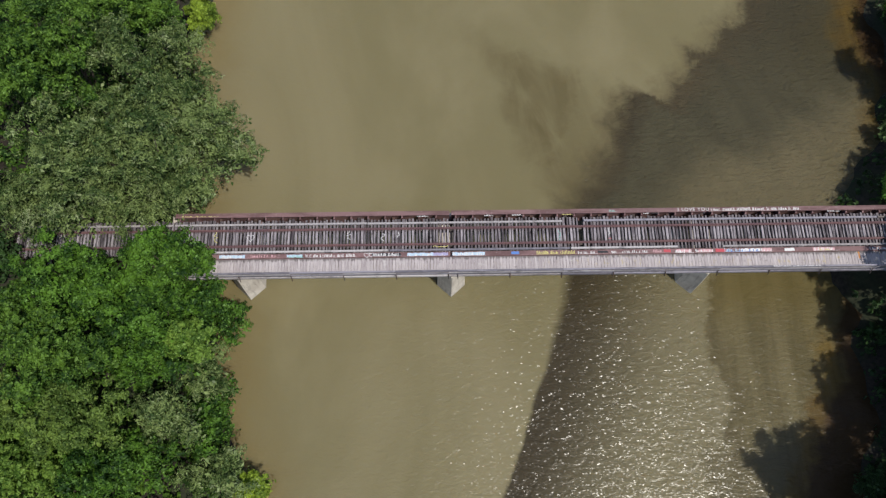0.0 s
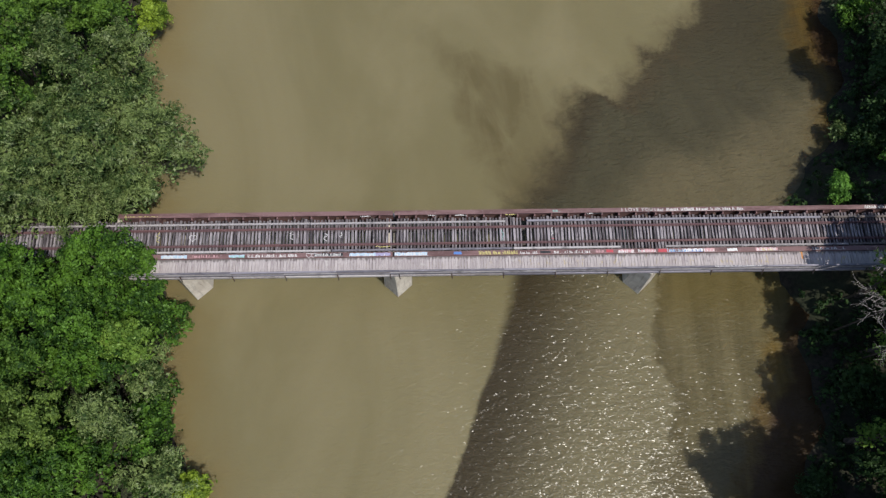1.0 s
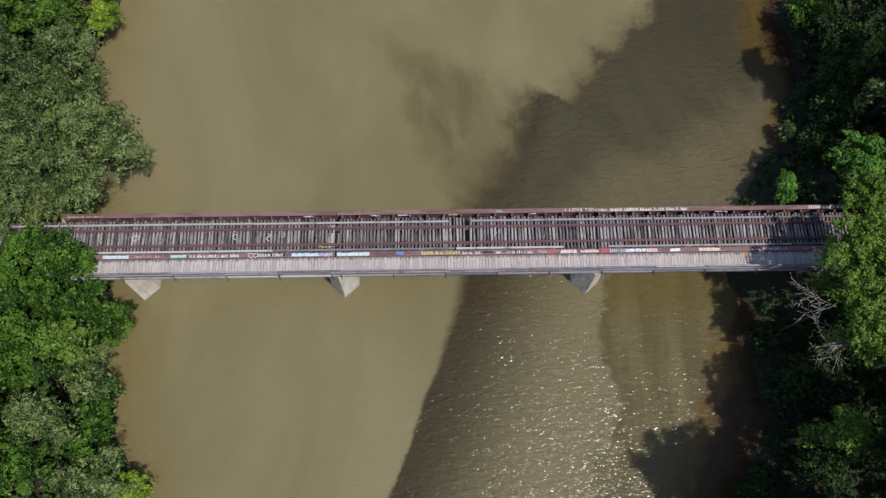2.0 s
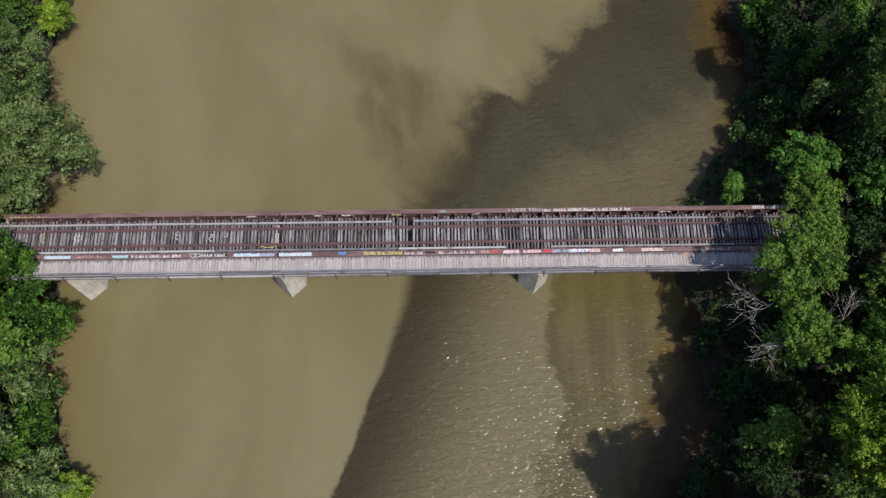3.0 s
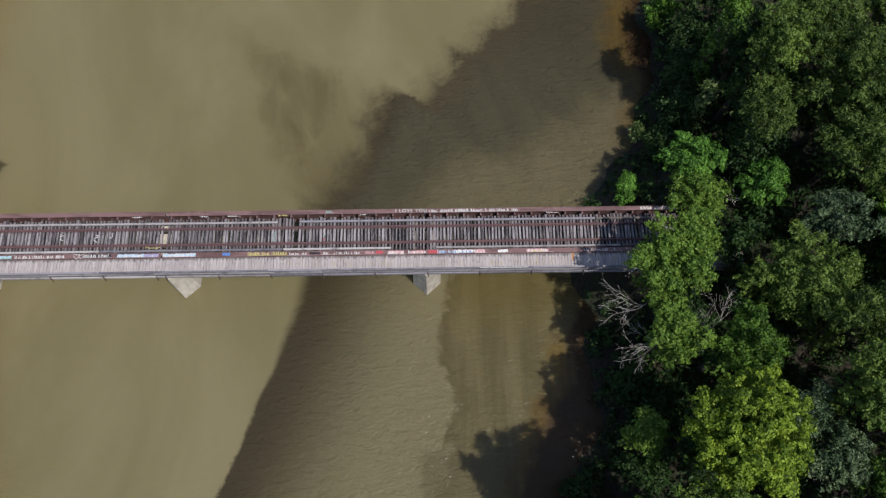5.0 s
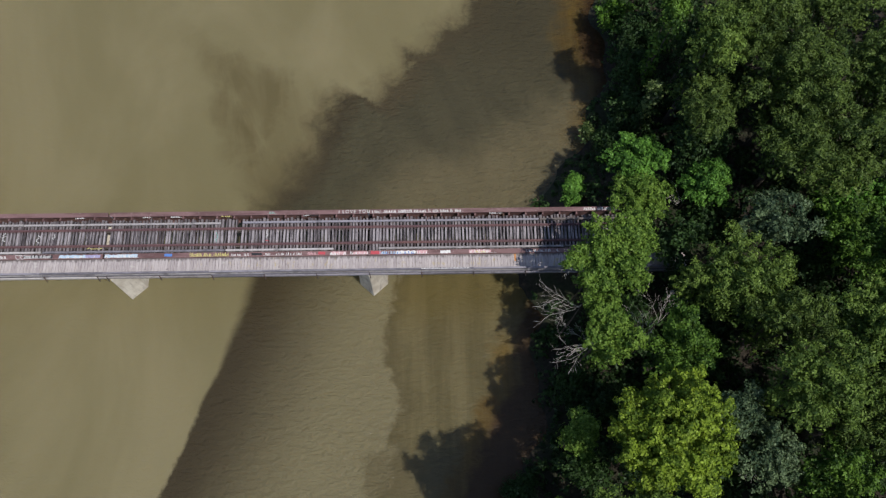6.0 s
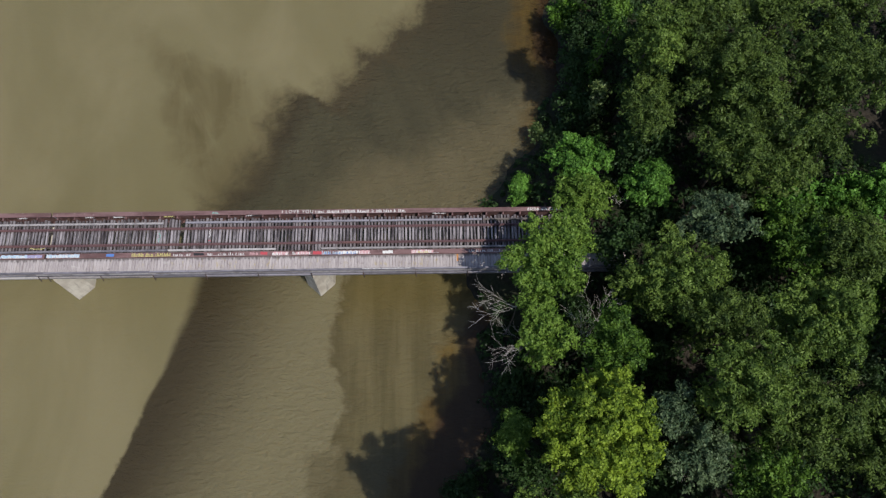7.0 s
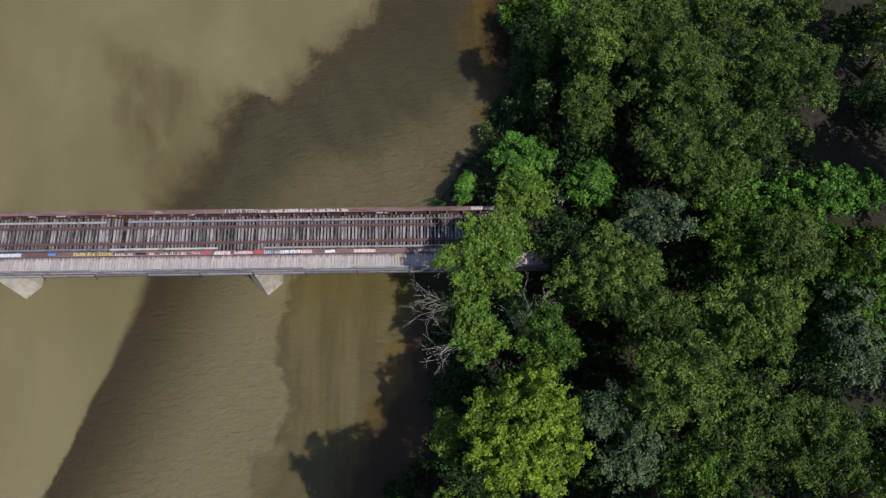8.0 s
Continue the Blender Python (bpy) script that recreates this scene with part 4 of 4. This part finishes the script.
FAR_EAST = [(83, -14, 7, 6, 21, "olive", 7), (82, 18, 7, 6, 21, "olive", 7), (81, 31, 7, 6, 20, "mid", 7), (73, -22, 6, 6, 19, "olive", 7), (72, -8, 6, 6, 17, "mid", 7), (60, 30, 7, 6, 20, "olive", 8),
       (49, 33, 6, 6, 18, "mid", 7), (70, 33, 6, 6, 18, "olive", 7)]
FAR_WEST = [(-28, -27, 6, 6, 13, "vivid", 7), (-38, -26, 6, 6, 15, "mid", 7), (-46, -14, 6, 6, 16, "olive", 7), (-48, -2, 5, 5, 14, "mid", 6), (-46, 9, 6, 6, 18, "willow", 7), (-45, 22, 6, 6, 19, "mid", 7),
       (-34, 33, 6, 6, 17, "olive", 7), (-27, 36, 5, 5, 12, "willow", 6)]
for k, (x, y, rx, ry, top, kind, n) in enumerate(FAR_SOUTH_EAST + FAR_EAST + FAR_WEST):
    tree("tree", x, y, rx, ry, top, kind, 300 + k, "broad woodland tree with " + {"vivid": "vivid green", "mid": "mid-green", "olive": "olive-green", "willow": "grey-green"}[kind] + " leaves", n, dense=0.85 if y < -25.5 or y > 32 or x > 80 or x < -44 else 1.0)
templates = [tree("tree", x, y, 6, 6, 17, kind, 400 + k, "distant woodland tree with " + word + " leaves", 7, dense=0.85) for k, (x, y, kind, word) in enumerate(((-62, -30, "mid", "mid-green"), (-64, 28, "olive", "olive-green"), (96, -30, "vivid", "bright green"), (98, 28, "olive", "olive-green")))]
rng_far = random.Random(21)
for k in range(34):
    for _ in range(40):
        x, y = rng_far.uniform(-110, 140), rng_far.uniform(-75, 80)
        inside = -56 < x < 90 and -38 < y < 42
        if not inside and (x < float(along(BANK_LEFT, y)) - 5 or x > float(along(BANK_RIGHT, y)) + 5) and abs(y) > 7:
            break
    else:
        continue
    copy_thing(templates[k % 4], pose(x, y, float(ground_height(x, y)) - 0.2, 0, 0, rng_far.uniform(0, 360)))


def undergrowth():
    rng = np.random.default_rng(8)
    for name, label, kind, n, area, high in (("undergrowth", "shrubs and saplings with shade-darkened leaves on the shaded east bank", "dark", 3400, (36, 74, -24, 33), 1.4), ("undergrowth", "mixed green shrubs on the west bank", "mid", 3000, (-46, -18, -24, 32), 1.8)):
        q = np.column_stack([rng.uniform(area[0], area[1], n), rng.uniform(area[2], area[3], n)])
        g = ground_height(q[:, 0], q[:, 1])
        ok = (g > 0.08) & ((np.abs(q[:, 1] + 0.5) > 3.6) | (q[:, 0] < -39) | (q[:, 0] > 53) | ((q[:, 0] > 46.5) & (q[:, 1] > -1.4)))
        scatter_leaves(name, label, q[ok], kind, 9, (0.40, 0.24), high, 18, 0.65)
    q = np.column_stack([rng.uniform(62, 72, 420), rng.normal(1.0, 2.0, 420)])
    scatter_leaves("vines", "bright green vines smothering low shrubs in sunlight", q, "bright", 11, (0.3, 0.22), 3.2, 22, 0.5)


def dead_tree(x, y, top, reach, seed, label, toward=(1, 0)):
    """A leafless, bleached tree top: forking limbs and twigs."""
    rng = random.Random(seed)
    g = float(ground_height(x, y))
    ob = thing("dead_tree", label, "dead tree", pose(x, y, g))
    bm = bmesh.new()
    base = Vector((0, 0, top - g - reach * 0.55))
    tube(bm, [(0, 0, -0.3), (0.1, 0.0, base.z * 0.5), tuple(base)], [0.12, 0.07, 0.02], 7)
    part("trunk", mesh_of("trunk", bm, BARK, True), None, ob)

    def grow(bm, p, d, length, r, depth):
        pts, rad = [p], [r]
        for k in range(3):
            d = (d + Vector((rng.gauss(0, 0.12), rng.gauss(0, 0.12), rng.gauss(0, 0.08)))).normalized()
            pts.append(pts[-1] + d * length / 3)
            rad.append(r * (1 - 0.28 * (k + 1)))
            if depth:
                for _ in range(2 if rng.random() < 0.45 else 1):
                    side = Vector((rng.gauss(0, 1), rng.gauss(0, 1), rng.gauss(0.1, 0.5))).normalized()
                    grow(bm, pts[-1], (d * 1.0 + side * 0.62).normalized(), length * rng.uniform(0.4, 0.62), r * 0.55, depth - 1)
        tube(bm, [tuple(q) for q in pts], [max(q, 0.0052) for q in rad], 4)

    for k in range(4):
        bm = bmesh.new()
        a = math.atan2(toward[1], toward[0]) + (k - 1.5) * 0.36 + rng.uniform(-0.15, 0.15)
        grow(bm, base * (0.84 + 0.03 * k), Vector((math.cos(a), math.sin(a), rng.uniform(0.05, 0.3))).normalized(), reach * rng.uniform(0.65, 1.0), 0.0125, 2)
        part("limb", bm, DEAD, ob)


undergrowth()
dead_tree(39.6, -7.9, 14.6, 3.1, 3, "bleached leafless tree with forked twigs reaching over the river", (-1, 0.1))
dead_tree(40.8, -10.7, 13.8, 3.0, 4, "bleached leafless tree among light green foliage", (-1, -0.15))
dead_tree(40.6, -5.2, 13.4, 2.2, 7, "bleached bough with bare twigs beside the footway", (-0.8, 0.6))
dead_tree(46.2, -8.8, 11.6, 2.8, 5, "tangled grey dead tree top beside the footway", (0.2, 1.0))
dead_tree(45.2, -10.3, 11.0, 2.5, 9, "tangled grey dead tree top among leaves", (-0.1, 0.9))
dead_tree(50.0, 2.2, 9.2, 1.5, 11, "brown withered bough among green leaves", (-0.6, 0.3))
dead_tree(51.2, -19.0, 13.2, 1.4, 6, "grey dead twigs rising from thin foliage", (-0.3, -1))


# ---- spray paint on the bridge ----
def heart(bm, cx, cy, size):
    pts = []
    for k in range(28):
        a = k / 28 * math.tau
        pts.append((cx + size * 0.060 * 16 * math.sin(a) ** 3 / 1.6, cy + size * 0.060 * (13 * math.cos(a) - 5 * math.cos(2 * a) - 2 * math.cos(3 * a) - math.cos(4 * a)) / 1.6))
    ribbon(bm, pts + pts[:1], 0.035)


def ribbon(bm, pts, w):
    last = None
    for k, (px, py) in enumerate(pts):
        ax, ay = pts[max(k - 1, 0)]
        bx, by = pts[min(k + 1, len(pts) - 1)]
        d = Vector((bx - ax, by - ay, 0)).normalized()
        q = (bm.verts.new((px - d.y * w / 2, py + d.x * w / 2, 0)), bm.verts.new((px + d.y * w / 2, py - d.x * w / 2, 0)))
        if last:
            bm.faces.new((last[0], last[1], q[1], q[0]))
        last = q


def tag_bars(x0, x1, y, z, high, color, seed, label, fill=0.75):
    """Sprayed writing, too worn to read, as rows of thin plain bars in groups."""
    rng = random.Random(seed)
    bm, x = bmesh.new(), x0
    foot, hair = -high / 2, 0.014
    last = (bm.verts.new((x, foot, 0)), bm.verts.new((x, foot + hair, 0)))

    def run(to):
        nonlocal last
        fresh = (bm.verts.new((to, foot, 0)), bm.verts.new((to, foot + hair, 0)))
        bm.faces.new((last[0], fresh[0], fresh[1], last[1]))
        before, last = last, fresh
        return before[1], fresh[1]

    while x < x1 - 0.1:
        for _ in range(rng.randint(5, 12)):
            w = rng.uniform(0.035, 0.07)
            if x > x1 - w:
                break
            a, b = run(x + w)
            if rng.random() < fill + 0.15:
                h, lean = high * rng.uniform(0.6, 1.0), rng.uniform(-0.05, 0.05)
                bm.faces.new((a, b, bm.verts.new((x + w + lean, foot + h, 0)), bm.verts.new((x + lean, foot + h * rng.uniform(0.9, 1.0), 0))))
            x += w + rng.uniform(0.03, 0.075)
            run(x)
        x += rng.uniform(0.08, 0.2)
        run(x)
    part("graffiti", bm, SPRAY[color], BRIDGE, label, pose(0, y, z))


def patch(x0, x1, y, z, high, color, seed, label):
    """A sprayed field of colour with a ragged outline."""
    rng = random.Random(seed)
    bm = bmesh.new()
    n = max(3, int((x1 - x0) / 0.14))
    rows = [(bm.verts.new((x0 + (x1 - x0) * k / n, -high / 2 * rng.uniform(0.6, 1.0), 0)), bm.verts.new((x0 + (x1 - x0) * k / n + rng.uniform(-0.05, 0.05), high / 2 * rng.uniform(0.5, 1.0), 0))) for k in range(n + 1)]
    for p, q in zip(rows, rows[1:]):
        bm.faces.new((p[0], q[0], q[1], p[1]))
    part("graffiti", bm, SPRAY[color], BRIDGE, label, pose(0, y, z))


FLANGE_N, FLANGE_S = 6.909, 6.849
NAMES = {"ice": "pale blue"}
# fields of paint on the footway's girder, then the writing over them
FIELDS = [(-20.0, -17.8, "ice", 0.34), (-14.2, -12.9, "ice", 0.30), (-6.95, -4.4, "black", 0.36), (-3.9, -1.6, "ice", 0.34), (-1.7, -0.35, "lilac", 0.34), (0.0, 2.8, "ice", 0.34), (5.1, 5.8, "blue", 0.30), (12.6, 13.5, "black", 0.26),
          (18.3, 18.9, "red", 0.32), (19.4, 20.7, "pink", 0.34), (21.3, 22.6, "pink", 0.30), (22.8, 23.7, "red", 0.32), (25.0, 26.7, "white", 0.34), (26.8, 27.7, "pink", 0.34), (28.8, 29.7, "white", 0.34), (31.3, 33.2, "pink", 0.32)]
for k, (x0, x1, color, high) in enumerate(FIELDS):
    patch(x0, x1, -1.705, FLANGE_S + 0.0012 * (k % 2), high, color, 140 + k, NAMES.get(color, color) + " sprayed field of paint on the girder's flange")
WRITING = [(-19.8, -18.0, "white", 0.26, 0.7), (-17.6, -15.1, "pink", 0.22, 0.6), (-14.1, -12.8, "teal", 0.24, 0.6), (-12.6, -8.4, "white", 0.26, 0.75), (-6.8, -4.6, "white", 0.26, 0.9), (-3.7, -0.7, "white", 0.22, 0.35), (0.1, 2.7, "white", 0.30, 0.7),
           (7.3, 10.6, "yellow", 0.30, 0.85), (10.8, 12.4, "white", 0.22, 0.5), (13.6, 16.9, "white", 0.24, 0.6), (17.4, 18.3, "pink", 0.24, 0.7), (19.3, 20.8, "white", 0.28, 0.8), (21.0, 22.6, "white", 0.24, 0.5),
           (23.6, 25.2, "ice", 0.30, 0.9), (23.9, 26.6, "blue", 0.22, 0.35), (26.8, 27.7, "white", 0.26, 0.6), (31.4, 33.6, "white", 0.28, 0.7), (31.8, 32.8, "yellow", 0.16, 0.4), (36.3, 39.0, "white", 0.2, 0.55)]
for k, (x0, x1, color, high, fill) in enumerate(WRITING):
    tag_bars(x0, x1, -1.705 + 0.03 * math.sin(k * 2.1), FLANGE_S + 0.003 + 0.0012 * (k % 3), high * 1.15, color, 40 + k, NAMES.get(color, color) + " sprayed tag along the girder's flange", fill)
bm = bmesh.new()
heart(bm, -7.35, 0.0, 0.42)
heart(bm, -6.98, 0.0, 0.36)
part("graffiti", bm, SPRAY["white"], BRIDGE, "two white sprayed hearts", pose(0, -1.705, FLANGE_S + 0.004))
bm = bmesh.new()
heart(bm, 0, 0, 0.55)
part("graffiti", bm, SPRAY["white"], BRIDGE, "white sprayed heart across the ties", pose(-17.5, 0.05, DECK + 0.004))
letters = bpy.data.curves.new("letters", "FONT")
letters.body, letters.size, letters.align_y = "I LOVE YOU", 0.44, "CENTER"
letters.space_character, letters.space_word = 1.25, 1.0
letters_ob = bpy.data.objects.new("letters", letters)
words = bpy.data.meshes.new_from_object(letters_ob)
bpy.data.objects.remove(letters_ob)
words.materials.clear()
words.materials.append(SPRAY["white"])
wide = max(v.co.x for v in words.vertices)
part("graffiti", words, None, BRIDGE, "white hand-sprayed words on the girder's flange", pose(19.95, 2.085, FLANGE_N) @ Matrix.Diagonal((2.75 / wide, 1, 1, 1)))
tag_bars(22.9, 30.9, 2.085, FLANGE_N, 0.30, "white", 90, "white sprayed lettering, too worn to read", 0.8)
tag_bars(13.8, 14.6, 2.085, FLANGE_N, 0.2, "teal", 91, "teal sprayed tag on the girder's flange")
tag_bars(-23.6, -20.5, 2.02, FLANGE_N, 0.1, "yellow", 99, "faint yellow paint on the girder's flange", 0.3)
tag_bars(41.5, 44.7, 2.1, FLANGE_N, 0.3, "white", 98, "chalky white paint at the girder's end", 0.85)
for k, (x0, x1, color) in enumerate(((16.9, 17.5, "white"), (17.3, 18.3, "black"), (2.9, 3.6, "white"), (5.3, 6.15, "white"), (9.7, 10.5, "yellow"), (-3.0, -2.2, "white"), (33.2, 34.2, "white"))):
    tag_bars(x0, x1, 1.81, FLANGE_N - 0.03, 0.12, color, 60 + k, color + " paint under the flange's lip", 0.9)
for k, (x, y, color, w, h) in enumerate(((-8.99, 0.2, "white", 0.45, 0.8), (9.4, -0.05, "teal", 0.2, 0.9), (13.75, 0.3, "white", 0.2, 0.8), (13.78, -0.4, "red", 0.25, 0.2), (-6.0, -0.05, "white", 0.4, 0.7), (-4.67, 0.15, "white", 0.4, 0.5), (-1.0, -0.95, "yellow", 1.3, 0.15), (-20.5, 0.2, "yellow", 0.5, 1.1))):
    pen, bm = random.Random(70 + k), bmesh.new()
    turns = 7
    ribbon(bm, [(pen.uniform(-w / 2, w / 2) if h > w else -w / 2 + w * q / turns, (-h / 2 + h * q / turns) if h > w else pen.uniform(-h / 2, h / 2)) for q in range(turns + 1)], 0.05)
    part("graffiti", bm, SPRAY[color], BRIDGE, color + " sprayed squiggle across the ties", pose(x, y, DECK + 0.004))
part("graffiti", boxes((35.2, 35.34, -2.6, -1.97, 0, 0.002)), SPRAY["orange"], BRIDGE, "rust-orange stain on the footway", pose(0, 0, 6.768))
tag_bars(27.2, 31.3, -3.46, 7.75, 0.09, "white", 95, "white paint on the hand rail", 0.9)



# ---- pieces of the bridge's deck, last ----
def deck_pieces():
    rng = random.Random(5)
    meshes = []
    for k in range(6):
        w = (0.070, 0.095, 0.080, 0.108, 0.088, 0.100)[k]
        meshes.append(mesh_of("tie", boxes((-w, w, -1.42 - 0.02 * (k % 2), 1.60 + 0.03 * (k % 4), -0.24, 0.0), bevel=0.014), TIE))
    n = int((TIE_RIGHT - TIE_LEFT) / STEP)
    gone = {int((11.25 - TIE_LEFT) / STEP), int((-0.09 - TIE_LEFT) / STEP)}
    for k in range(n):
        if k in gone:
            continue
        x = TIE_LEFT + (k + 0.5) * STEP
        part("tie", meshes[rng.randrange(6)], None, BRIDGE, m=pose(x + rng.uniform(-0.035, 0.035), rng.uniform(-0.08, 0.08), DECK + rng.uniform(-0.03, 0.0), 0, rng.uniform(-3, 3), rng.uniform(-1.3, 1.3)))
    planks = [mesh_of("plank", boxes((-0.130 + 0.004 * k, 0.130 - 0.004 * k, -3.42, -1.945, -0.06, 0.0)), PLANK) for k in range(3)]
    for k in range(int((50.3 + 21.2) / 0.272)):
        part("plank", planks[rng.randrange(3)], None, BRIDGE, m=pose(-21.2 + (k + 0.5) * 0.272, rng.uniform(-0.015, 0.015), 6.76 + rng.uniform(-0.008, 0.004)))


deck_pieces()
